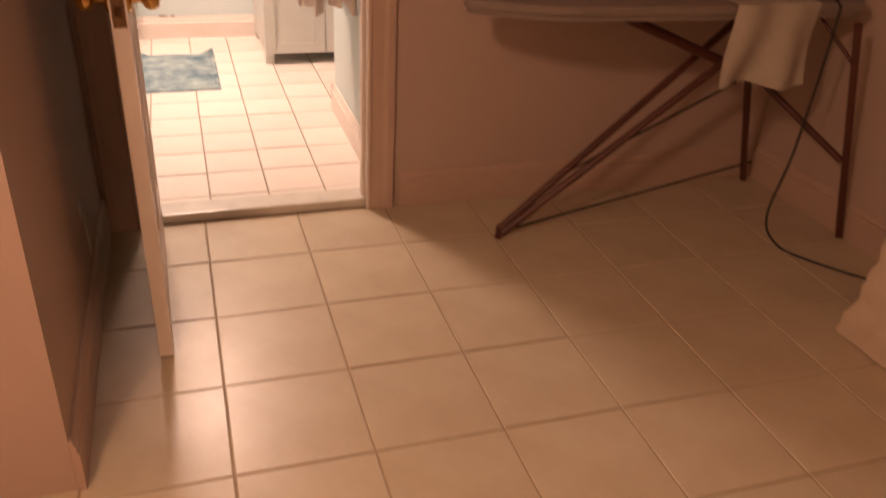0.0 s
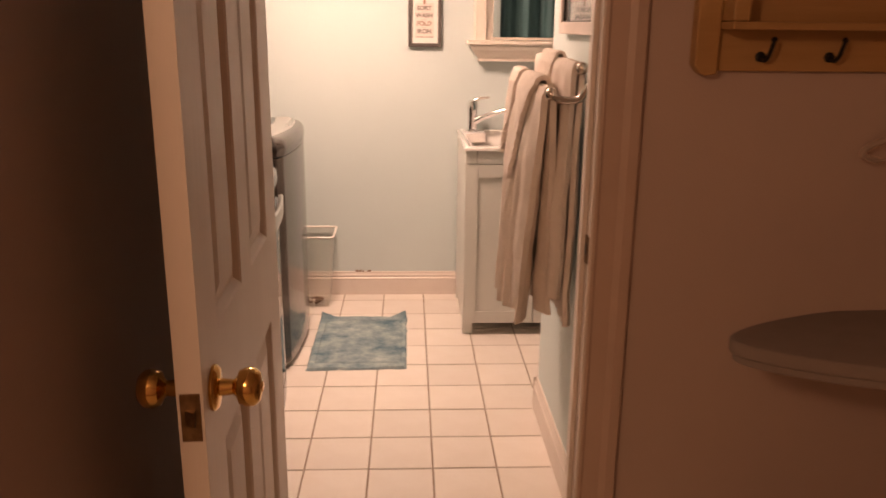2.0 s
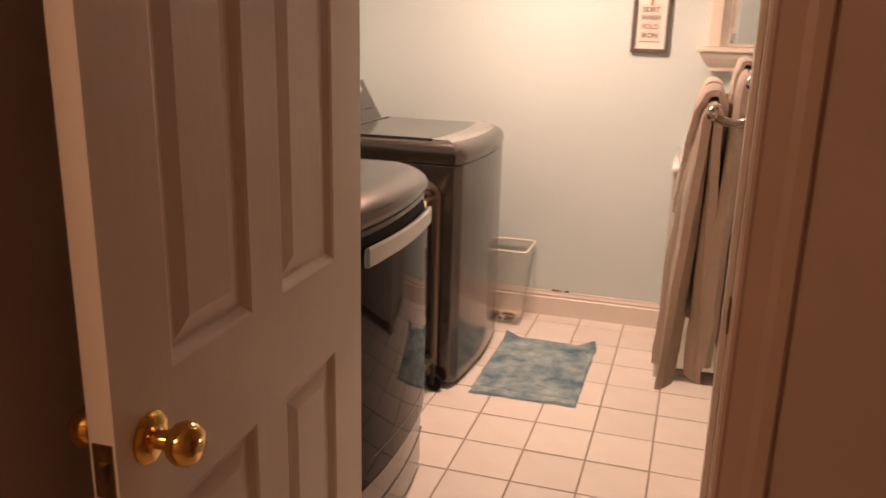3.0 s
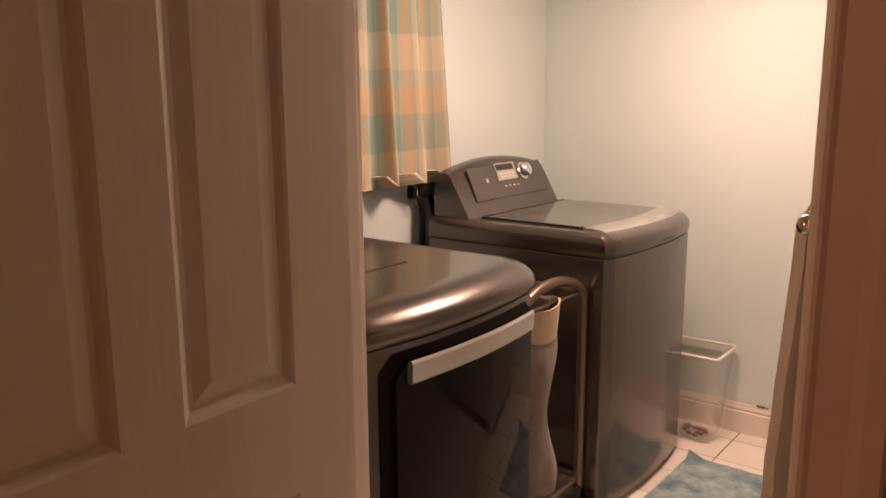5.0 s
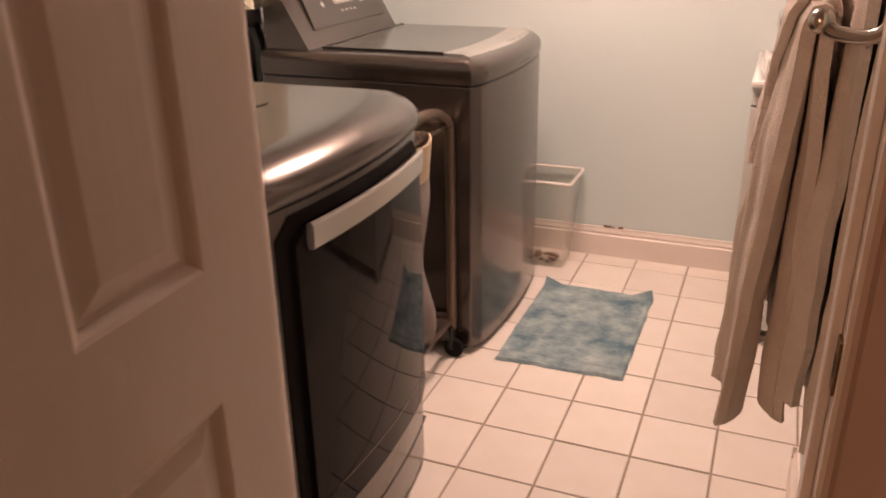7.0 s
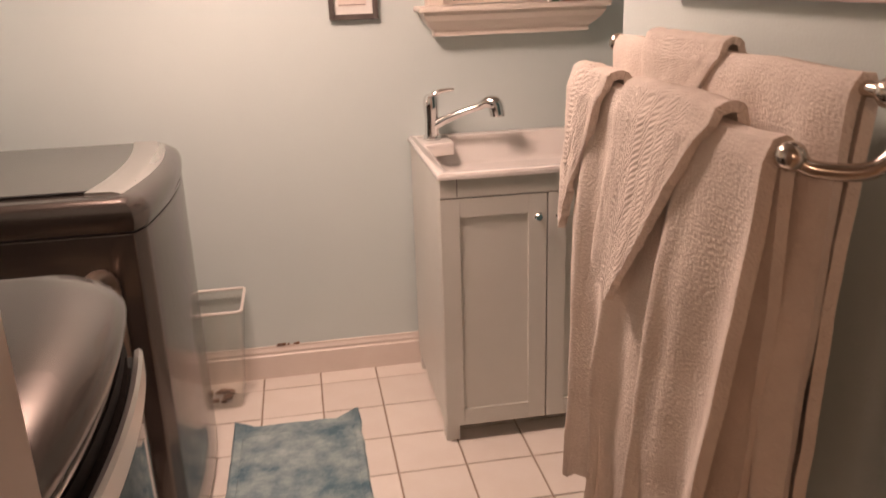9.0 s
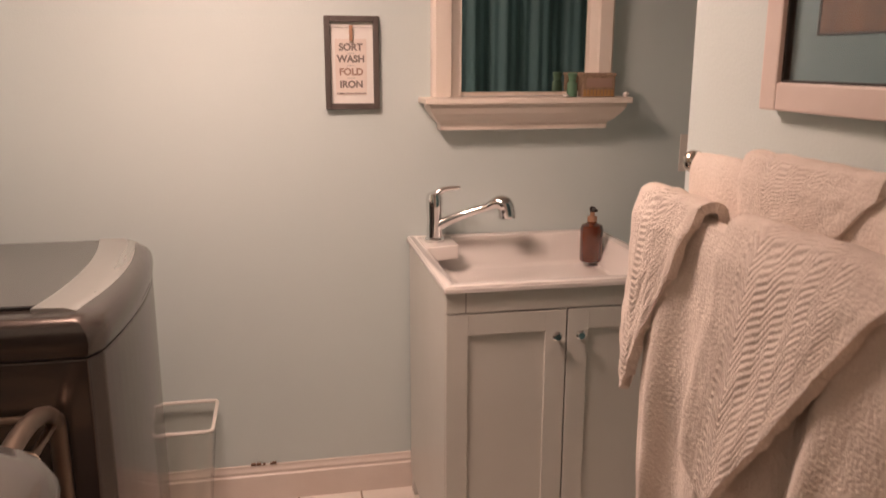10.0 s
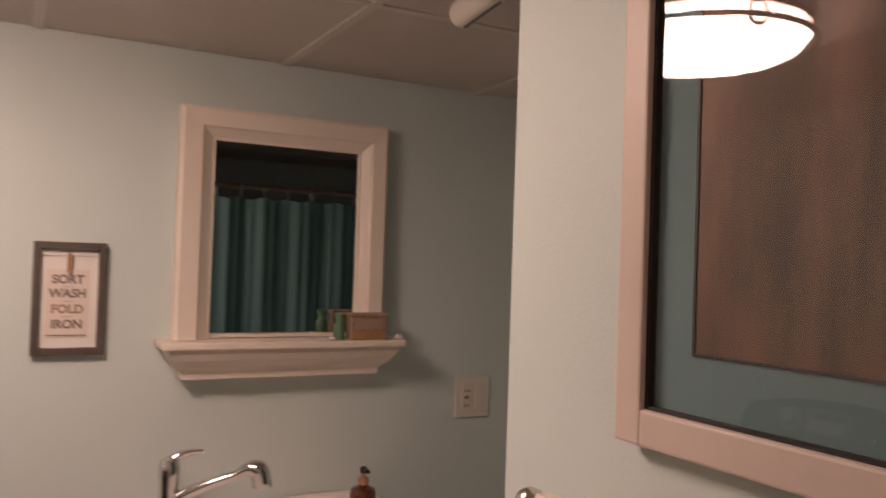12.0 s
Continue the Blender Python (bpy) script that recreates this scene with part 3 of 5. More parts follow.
cur = thing("window_curtain", "plaid teal, orange and cream cotton window curtain", "curtain")
part("cloth", sheet(hang(LEFT + 0.075, -0.30, 0.515, 1.085, 1.955, 5, 0.030, 3), 150, 24, 0.002), PLAID, cur, "", True)
part("hem", sheet(hang(LEFT + 0.077, -0.30, 0.515, 1.083, 1.125, 5, 0.030, 3), 150, 2, 0.004), PLAID, cur, "", True)
part("rod", tube([(LEFT + 0.075, -0.36, 1.965), (LEFT + 0.075, 0.55, 1.965)], 0.008), NICKEL, cur, "metal curtain rod", True)
for y in (-0.36, 0.55):
    part("bracket", tube([(LEFT, y, 1.965), (LEFT + 0.075, y, 1.965)], 0.006), NICKEL, cur)

# ---- washer and dryer ----
def bowed(y0, y1, xb, xf, bow, corner=0.014, n=18):
    """Plan of an appliance: straight back and sides, and a front that bows outwards."""
    pts = [(xb, y0)]
    for i in range(n + 1):
        u = i / n
        s = abs(2 * u - 1)
        x = xf + bow * (1 - s ** 2) - (corner * max(0, (s - 0.90) / 0.10) ** 2)
        pts.append((x, y0 + (y1 - y0) * u))
    return pts + [(xb, y1)]


def control_panel(owner, y0, y1, xb, zb, dial_y):
    """The raised control housing at the back, with a domed top and a sloping face."""
    n = 16

    def face(u):
        arch = 1 - (2 * u - 1) ** 2
        return 0.165 + 0.042 * arch
    own = bmesh.new()
    rows = []
    for i in range(n + 1):
        u = i / n
        y = y0 + (y1 - y0) * u
        h = face(u)
        prof = [(xb, 0), (xb, h - 0.02), (xb + 0.02, h), (xb + 0.055, h), (xb + 0.075, h - 0.012), (xb + 0.155, 0.012), (xb + 0.165, 0)]
        rows.append([own.verts.new((x, y, zb + z)) for x, z in prof])
    for a, b in zip(rows, rows[1:]):
        for k in range(len(a)):
            own.faces.new((a[k], a[(k + 1) % len(a)], b[(k + 1) % len(a)], b[k]))
    own.faces.new(rows[0])
    own.faces.new(rows[-1][::-1])
    bmesh.ops.recalc_face_normals(own, faces=own.faces)
    part("control_housing", own, GRAPH, owner, "", True)
    # things on the sloping face, placed in its own plane
    ax = Vector((0.080, 0, -(face(0.5) - 0.012 - 0.012)))
    slope = math.atan2(ax.x, -ax.z)

    def on(y, d, lift=0.002):
        """A frame on the face: x along y, y up the slope, z out."""
        up = -ax.normalized()
        outv = Vector((0, 1, 0)).cross(up)
        h = face((y - y0) / (y1 - y0)) - 0.012
        p = Vector((xb + 0.075, y, zb + h)) + ax.normalized() * d + outv * lift
        return Matrix(((0, up.x, outv.x, p.x), (1, up.y, outv.y, p.y), (0, up.z, outv.z, p.z), (0, 0, 0, 1)))

    def plate(name, y, d, w, h, mat, t=0.003, lift=0.001, owner2=None, label=""):
        b = box(-w / 2, -h / 2, 0, w / 2, h / 2, t, min(0.002, t * 0.4))
        b.transform(on(y, d, lift))
        return part(name, b, mat, owner2 or owner, label)
    mid = (y0 + y1) / 2
    plate("fascia", mid + 0.02, 0.085, (y1 - y0) * 0.80, 0.130, PANEL, 0.002, 0.0)
    sc = plate("display", mid + 0.01, 0.050, 0.135, 0.070, SCREEN, 0.004, 0.002, label="grey display window with touch keys")
    plate("display_dark", mid + 0.005, 0.033, 0.118, 0.024, BLACK, 0.001, 0.0062, sc)
    for i in range(4):
        for j in range(2):
            plate("touch_key", mid - 0.033 + 0.028 * i, 0.058 + 0.014 * j, 0.022, 0.009, PRINT, 0.001, 0.0062, sc)
    kb = lathe([(0.036, 0), (0.036, 0.006), (0.027, 0.008), (0.026, 0.030), (0.022, 0.034)], 32)
    kb.transform(on(dial_y, 0.050, 0.001))
    part("dial", kb, CHROME, owner, "chrome program dial", True)
    for i in range(8):
        plate("indicator", mid - 0.02 + 0.030 * i, 0.108, 0.014, 0.006, PRINT, 0.001, 0.0021)
    for d, y in ((0.035, y0 + 0.16), (0.070, y0 + 0.19)):
        kb = lathe([(0.011, 0), (0.011, 0.003), (0.008, 0.005)], 20)
        kb.transform(on(y, d, 0.001))
        part("button", kb, CHROME, owner, "round chrome button", True)


def machine_shell(owner, y0, y1, xb, xf, bow, top, cap=0.078, rolled=False, foot_z=0.025):
    """Cabinet with a bowed front, a seam and a rolled top cap."""
    part("cabinet", prism(bowed(y0, y1, xb, xf, bow), foot_z, top - cap, 0.006), GRAPH, owner, "", True)
    part("seam", prism(bowed(y0 + 0.004, y1 - 0.004, xb + 0.004, xf - 0.004, bow), top - cap - 0.0005, top - cap + 0.004), BLACK, owner)
    own = bmesh.new()
    rings = []
    # each step: how far the front and the sides draw in, and the height under the top
    steps = [(0.0, 0.0, cap - 0.005), (-0.004, -0.002, 0.050), (-0.001, -0.001, 0.030), (0.008, 0.004, 0.015), (0.023, 0.012, 0.004), (0.044, 0.024, 0.0), (0.056, 0.034, 0.0)]
    if rolled:
        steps = [(-0.004, 0.0, cap - 0.005), (-0.014, -0.002, 0.058), (-0.012, -0.002, 0.044), (-0.002, 0.0, 0.030), (0.018, 0.003, 0.017), (0.042, 0.008, 0.007), (0.066, 0.014, 0.002), (0.085, 0.022, 0.0), (0.100, 0.034, 0.0)]
    for front, side, down in steps:
        rings.append([own.verts.new((x, y, top - down)) for x, y in bowed(y0 + side, y1 - side, xb + max(side, 0) * 0.3, xf - front, bow)])
    for a, b in zip(rings, rings[1:]):
        for i in range(len(a)):
            own.faces.new((a[i], a[(i + 1) % len(a)], b[(i + 1) % len(a)], b[i]))
    own.faces.new(rings[-1])
    own.faces.new(rings[0][::-1])
    part("top_cap", own, GRAPH, owner, "", True)
    for x in (xb + 0.06, xf - 0.06):
        for y in (y0 + 0.05, y1 - 0.05):
            part("foot", lathe([(0.022, 0), (0.022, 0.02), (0.012, 0.03)], 14, (x, y, 0)), RUBBER, owner, "black rubber foot", True)


WY0, WY1 = 0.362, 1.062
washer = thing("washing_machine", "graphite metallic top-loading washing machine with glass lid", "washing machine")
machine_shell(washer, WY0, WY1, -1.30, -0.572, 0.032, 0.962)
control_panel(washer, WY0 + 0.03, WY1 - 0.03, -1.295, 0.955, 0.845)
lid = part("lid", prism([(-1.10, WY0 + 0.085), (-0.66, WY0 + 0.085), (-0.635, WY0 + 0.14), (-0.620, (WY0 + WY1) / 2), (-0.635, WY1 - 0.05), (-0.66, WY1 - 0.03), (-1.10, WY1 - 0.03)], 0.9635, 0.9675, 0.0015), LIDGLASS, washer, "grey tinted glass lid")
part("lid_edge", box(-1.112, WY0 + 0.075, 0.9625, -1.100, WY1 - 0.03, 0.9695, 0.001), BLACK, lid)
part("lid_edge", box(-1.112, WY0 + 0.072, 0.9625, -0.69, WY0 + 0.083, 0.9690, 0.001), BLACK, lid)
own = bmesh.new()
rows = []
for i in range(15):
    u = i / 14
    y = WY0 + 0.055 + (WY1 - WY0 - 0.075) * u
    x = -0.592 + 0.036 * (1 - (2 * (0.04 + 0.93 * u) - 1) ** 2)
    rows.append([own.verts.new(c) for c in ((x - 0.105, y, 0.9640), (x - 0.105, y, 0.9700), (x - 0.045, y, 0.9685), (x - 0.012, y, 0.958), (x + 0.006, y, 0.930), (x + 0.007, y, 0.912), (x - 0.010, y, 0.914))])
for a, b in zip(rows, rows[1:]):
    for k in range(len(a)):
        own.faces.new((a[k], a[(k + 1) % len(a)], b[(k + 1) % len(a)], b[k]))
own.faces.new(rows[0])
own.faces.new(rows[-1][::-1])
part("lid_lip", own, SILVER, lid, "silver curved front lip of the lid", True)
part("lid_gap", prism([(x + 0.0015, y) for x, y in bowed(WY0 + 0.055, WY1 - 0.03, -0.70, -0.572, 0.033, 0.012)], 0.900, 0.914), BLACK, washer)

DY0, DY1 = -0.872, -0.182
dryer = thing("tumble_dryer", "graphite metallic front-loading dryer with dark glass door", "dryer")
machine_shell(dryer, DY0, DY1, -1.28, -0.512, 0.036, 0.987, 0.080, True)
control_panel(dryer, DY0 + 0.03, DY1 - 0.05, -1.275, 0.980, DY0 + 0.48)
part("lint_lid", box(-0.99, DY0 + 0.14, 0.9865, -0.76, DY0 + 0.47, 0.9895, 0.0015), GRAPH, dryer, "lint filter flap in the top")


def front_x(y, y0=DY0, y1=DY1, xf=-0.512, bow=0.036):
    return xf + bow * (1 - (2 * (y - y0) / (y1 - y0) - 1) ** 2)


def front_plate(ya, yb, za, zb, out, thick, round_r, n=16):
    """A plate that follows the bowed front, with rounded corners."""
    own = bmesh.new()
    cols = []
    for i in range(n + 1):
        y = ya + (yb - ya) * i / n
        d = max(0.0, round_r - min(y - ya, yb - y))
        cut = round_r - math.sqrt(max(round_r ** 2 - d ** 2, 0))
        x = front_x(y) + out
        cols.append([own.verts.new(c) for c in ((x, y, za + cut), (x, y, zb - cut), (x - thick, y, zb - cut), (x - thick, y, za + cut))])
    for a, b in zip(cols, cols[1:]):
        for k in range(4):
            own.faces.new((a[k], a[(k + 1) % 4], b[(k + 1) % 4], b[k]))
    own.faces.new(cols[0])
    own.faces.new(cols[-1][::-1])
    return own


ddoor = part("door", front_plate(-0.805, -0.218, 0.215, 0.891, 0.003, 0.02, 0.035), RUBBER, dryer, "black recessed rim of the dryer door")
part("glass", front_plate(-0.772, -0.238, 0.235, 0.868, 0.014, 0.014, 0.030), BLACKGLASS, ddoor, "dark reflective door glass", True)
part("inner_trim", front_plate(-0.715, -0.246, 0.298, 0.301, 0.0148, 0.002, 0.001), GRAPH, ddoor, "thin bright line low on the glass")
own = bmesh.new()
rows = []
for i in range(17):
    y = -0.742 + 0.488 * i / 16
    x = front_x(y) + 0.012
    rows.append([own.verts.new(c) for c in ((x + 0.012, y, 0.874), (x + 0.017, y, 0.868), (x + 0.016, y, 0.827), (x + 0.010, y, 0.822), (x, y, 0.825), (x + 0.004, y, 0.870))])
for a, b in zip(rows, rows[1:]):
    for k in range(len(a)):
        own.faces.new((a[k], a[(k + 1) % len(a)], b[(k + 1) % len(a)], b[k]))
own.faces.new(rows[0])
own.faces.new(rows[-1][::-1])
part("handle", own, SILVER, ddoor, "brushed silver bar handle", True)
part("kick_seam", front_plate(DY0 + 0.01, DY1 - 0.01, 0.125, 0.129, 0.0012, 0.01, 0.001), BLACK, dryer)

# ---- laundry sorter between the machines ----
cart = thing("laundry_sorter", "bronze tube laundry sorter on wheels with hanging bag", "laundry cart")
for x in (-0.645, -1.05):
    pts = smooth_path([(x, -0.07, 0.10), (x, -0.07, 0.70), (x, -0.045, 0.785), (x, 0.03, 0.828), (x, 0.135, 0.842), (x, 0.24, 0.828), (x, 0.32, 0.785), (x, 0.34, 0.70), (x, 0.34, 0.10)], 5)
    part("end_frame", tube(pts, 0.016, 10), BRONZE, cart, "", True)
    part("crossbar", tube([(x, -0.06, 0.78), (x, 0.34, 0.78)], 0.008, 8), BRONZE, cart, "", True)
    part("crossbar", tube([(x, -0.07, 0.13), (x, 0.34, 0.13)], 0.009, 8), BRONZE, cart, "", True)
    for y in (-0.06, 0.33):
        wh = part("wheel", lathe([(0.012, -0.012), (0.030, -0.011), (0.033, -0.006), (0.033, 0.006), (0.030, 0.011), (0.012, 0.012)], 20, (x + 0.01, y, 0.034), "y"), RUBBER, cart, "black swivel castor", True)
        part("fork", box(x - 0.004, y - 0.018, 0.03, x + 0.012, y + 0.018, 0.11, 0.004), BLACK, cart)
for y in (-0.07, 0.34):
    for z in (0.78, 0.13):
        part("rail", tube([(-1.05, y, z), (-0.645, y, z)], 0.008, 8), BRONZE, cart, "", True)


def bag_side(u, v):
    a = 2 * math.pi * u
    z = 0.17 + 0.60 * v
    bulge = 1 + 0.10 * math.sin(3 * math.pi * v + 1) + 0.05 * math.sin(4 * a + 6 * v)
    ry = (0.085 if v > 0.12 else 0.05 + 0.29 * v) * bulge
    return (-0.80 + 0.165 * bulge * math.cos(a), 0.125 + ry * math.sin(a), z + 0.012 * math.sin(2 * a))


bag = part("bag", sheet(bag_side, 40, 30, 0.004), BAG, cart, "grey cloth laundry bag", True)
part("bag_rim", sheet(lambda u, v: (-0.80 + (0.175 + 0.01 * v) * math.cos(2 * math.pi * u), 0.125 + (0.094 + 0.006 * v) * math.sin(2 * math.pi * u), 0.675 + 0.105 * v + 0.012 * math.sin(6 * math.pi * u)), 40, 4, 0.005), CANVAS, bag, "natural canvas bag rim", True)
part("hook", tube(smooth_path([(-0.657, 0.16, 0.80), (-0.655, 0.16, 0.77), (-0.665, 0.155, 0.75)], 4), 0.003, 8), CHROME, cart, "wire hook", True)

valve = thing("water_valve_box", "black washer water valves on the wall", "valve")
part("box", box(LEFT + 0.0005, 0.36, 1.02, LEFT + 0.035, 0.49, 1.075, 0.004), BLACK, valve)
for i, y in enumerate((0.39, 0.46)):
    part("hose", tube(smooth_path([(LEFT + 0.03, y, 1.03), (LEFT + 0.05, y, 0.96), (LEFT + 0.05, y + 0.02 * i, 0.80), (LEFT + 0.045, y + 0.05, 0.5)], 6), 0.011, 10), RUBBER, valve, "black rubber supply hose", True)
part("wire_loop", tube(smooth_path([(LEFT + 0.02, 0.365, 1.075), (LEFT + 0.055, 0.35, 1.06), (LEFT + 0.055, 0.35, 1.01), (LEFT + 0.03, 0.36, 1.0)], 4), 0.003, 6), NICKEL, valve, "", True)

# ---- waste bin ----
wb = thing("waste_bin", "clear rectangular plastic waste bin", "bin")


def rrect(cx, cy, w, d, r, n=5):
    out = []
    for sx, sy, a0 in ((1, 1, 0), (-1, 1, 90), (-1, -1, 180), (1, -1, 270)):
        for k in range(n):
            a = radians(a0 + 90 * k / (n - 1))
            out.append((cx + sx * (w / 2 - r) + r * math.cos(a), cy + sy * (d / 2 - r) + r * math.sin(a)))
    return out


BX, BY = -0.572, 1.212
own = bmesh.new()
rings = []
for w, d, z in ((0.175, 0.150, 0.003), (0.185, 0.160, 0.02), (0.246, 0.226, 0.374), (0.242, 0.222, 0.374), (0.181, 0.156, 0.022), (0.172, 0.147, 0.006)):
    rings.append([own.verts.new((x, y, z)) for x, y in rrect(BX, BY, w, d, 0.018)])
for a, b in zip(rings, rings[1:]):
    for i in range(len(a)):
        own.faces.new((a[i], a[(i + 1) % len(a)], b[(i + 1) % len(a)], b[i]))
own.faces.new(rings[0])
own.faces.new(rings[-1])
part("body", own, BINPLASTIC, wb, "", True)
rim = [(x, y, 0.375) for x, y in rrect(BX, BY, 0.248, 0.228, 0.018)]
part("rim", tube(rim + rim[:2], 0.0058, 6), PLASTICW, wb, "whitish rolled rim", True)
litter = bmesh.new()
for k in range(14):
    c = Vector((BX + random.uniform(-0.07, 0.07), BY + random.uniform(-0.04, 0.04), 0.016))
    s = random.uniform(0.006, 0.014)
    box(c.x - s, c.y - s * 0.7, c.z - 0.006, c.x + s, c.y + s * 0.7, c.z + s * 0.5, 0.002, bm=litter, seg=1)
lit = tagged(part("lint_litter", litter, DUST), "brown lint scraps at the bottom of the bin", "litter", kind="stuff")
crumbs = bmesh.new()
for k in range(7):
    x = -0.36 + 0.012 * k + random.uniform(-0.02, 0.03)
    s = random.uniform(0.003, 0.007)
    box(x - s, FAR - 0.010, 0.125, x + s, FAR - 0.002, 0.125 + s * 1.2, 0.001, bm=crumbs, seg=1)
tagged(part("baseboard_debris", crumbs, DUST), "small brown debris lying on the baseboard", "debris", kind="stuff")

# ---- bath mat ----
def mat_fn(u, v):
    x = -0.505 + 0.418 * u
    y = 0.356 + 0.628 * v
    e = min(u, 1 - u, v, 1 - v)
    z = 0.010 + 0.003 * math.sin(9 * u + 4 * v) * math.sin(7 * v + 2) + 0.002 * noise.noise((14 * u, 20 * v, 0))
    curl = max(0, v - 0.93) / 0.07
    z += 0.045 * curl ** 2 * (max(0, u - 0.8) / 0.2 + max(0, 0.18 - u) / 0.18)
    groove = (0.06 < u < 0.94 and 0.09 < v < 0.91) and (u < 0.075 or u > 0.925 or v < 0.105 or v > 0.895)
    x += 0.006 * noise.noise((u * 3, v * 9, 3))
    y += 0.008 * noise.noise((u * 8, v * 3, 7)) + (0.012 * u if v < 0.05 else 0)
    return (x, y, 0.001 if e < 0.005 else z - (0.004 if groove else 0))


bath = thing("bath_mat", "mottled blue cotton bath mat on the tiles", "mat")
part("weave", sheet(mat_fn, 60, 90), MAT, bath, "", True)

# ---- vanity ----
VX0, VX1, VYF = 0.172, 0.815, 0.765
van = thing("vanity_cabinet", "white two-door vanity cabinet under a sink", "cabinet")
part("side_panel", box(VX0, VYF, 0.055, VX0 + 0.016, FAR - 0.018, 0.859, 0.001), CAB, van)
part("side_panel", box(VX1 - 0.016, VYF, 0.055, VX1, FAR - 0.018, 0.859, 0.001), CAB, van)
part("bottom", box(VX0 + 0.016, VYF + 0.002, 0.06, VX1 - 0.016, FAR - 0.02, 0.076), CAB, van)
part("back_panel", box(VX0 + 0.016, FAR - 0.03, 0.076, VX1 - 0.016, FAR - 0.02, 0.859), CAB, van)
part("top_rail", box(VX0 + 0.0005, VYF - 0.018, 0.802, VX1 - 0.0005, VYF, 0.859, 0.0015), CAB, van)
part("rail_strip", box(VX0 + 0.050, VYF - 0.0185, 0.804, VX0 + 0.052, VYF - 0.0178, 0.857), INKP, van)
for x0 in (VX0, VX1 - 0.045):
    for y0 in (VYF, FAR - 0.08):
        part("foot", prism([(x0, y0), (x0 + 0.045, y0), (x0 + 0.045, y0 + 0.045), (x0, y0 + 0.045)], 0.0, 0.055, 0.004), CAB, van)


def shaker(x0, x1, z0, z1, hinge_left):
    d = part("door", box(x0, VYF - 0.010, z0, x1, VYF - 0.001, z1, 0.001), CAB, van)
    w = 0.056
    for a in ((x0, z0, x0 + w, z1), (x1 - w, z0, x1, z1), (x0 + w, z0, x1 - w, z0 + w), (x0 + w, z1 - w, x1 - w, z1)):
        part("frame_rail", box(a[0], VYF - 0.018, a[1], a[2], VYF - 0.0102, a[3], 0.0012), CAB, d)
    kx = x1 - 0.030 if hinge_left else x0 + 0.030
    part("knob", lathe([(0.006, 0), (0.005, 0.010), (0.012, 0.014), (0.0135, 0.021), (0.009, 0.026)], 20, (kx, VYF - 0.018, 0.731), "-y"), CHROME, d, "round chrome knob", True)


mid = (VX0 + VX1) / 2
shaker(VX0 + 0.001, mid - 0.002, 0.060, 0.798, True)
shaker(mid + 0.002, VX1 - 0.001, 0.060, 0.798, False)

sink = thing("sink", "white ceramic sink top with a shallow basin", "sink")
own = bmesh.new()
SX0, SX1, SY0, SY1 = VX0 - 0.006, VX1 + 0.006, 0.735, FAR - 0.002
rings = []
for a in ((SX0, SY0, SX1, SY1, 0.8595), (SX0, SY0, SX1, SY1, 0.873), (SX0 + 0.004, SY0 + 0.004, SX1 - 0.004, SY1, 0.877), (SX0 + 0.030, SY0 + 0.035, SX1 - 0.030, SY1 - 0.035, 0.877),
          (SX0 + 0.036, SY0 + 0.042, SX1 - 0.036, SY1 - 0.042, 0.872), (SX0 + 0.10, SY0 + 0.09, SX1 - 0.075, SY1 - 0.10, 0.795), (SX0 + 0.13, SY0 + 0.12, SX1 - 0.10, SY1 - 0.13, 0.786)):
    x0, y0, x1, y1, z = a
    rings.append([own.verts.new(c) for c in ((x0, y0, z), (x1, y0, z), (x1, y1, z), (x0, y1, z))])
for a, b in zip(rings, rings[1:]):
    for i in range(4):
        own.faces.new((a[i], a[(i + 1) % 4], b[(i + 1) % 4], b[i]))
own.faces.new(rings[-1])
bmesh.ops.bevel(own, geom=[e for e in own.edges if e.is_manifold], offset=0.003, segments=2, affect="EDGES")
part("basin", own, CERAMIC, sink, "", True)
part("tap_ledge", prism([(SX0 + 0.028, 1.16), (SX0 + 0.135, 1.19), (SX0 + 0.135, SY1 - 0.03), (SX0 + 0.028, SY1 - 0.03)], 0.835, 0.878, 0.004), CERAMIC, sink, "", True)
for i in range(9):
    part("rib", box(SX0 + 0.15 + 0.045 * i, SY0 + 0.125, 0.7855, SX0 + 0.165 + 0.045 * i, SY0 + 0.26, 0.790, 0.002), CERAMIC, sink)

fc = thing("faucet", "chrome pull-out mixer faucet on the sink", "faucet")
FX, FY = 0.238, 1.255
part("body", lathe([(0.031, 0), (0.031, 0.010), (0.025, 0.016), (0.023, 0.075), (0.026, 0.105), (0.027, 0.135), (0.022, 0.150), (0.010, 0.157)], 28, (FX, FY, 0.877)), CHROME, fc, "", True)
pts = smooth_path([(FX + 0.005, FY - 0.002, 1.026), (FX + 0.030, FY - 0.006, 1.040), (FX + 0.078, FY - 0.015, 1.046)], 6)
part("lever", tube(pts, 0.006, 10, radii=[0.013 - 0.008 * i / (len(pts) - 1) for i in range(len(pts))]), CHROME, fc, "chrome lever handle", True)
pts = smooth_path([(FX + 0.005, FY - 0.004, 0.925), (FX + 0.05, FY - 0.02, 0.950), (FX + 0.11, FY - 0.04, 0.975), (FX + 0.165, FY - 0.055, 0.992)], 6)
part("spout", tube(pts, 0.013, 14, radii=[0.017 - 0.006 * i / (len(pts) - 1) for i in range(len(pts))]), CHROME, fc, "", True)
pts = smooth_path([(FX + 0.155, FY - 0.052, 0.990), (FX + 0.180, FY - 0.060, 1.003), (FX + 0.205, FY - 0.067, 0.997), (FX + 0.212, FY - 0.069, 0.972), (FX + 0.213, FY - 0.069, 0.958)], 5)
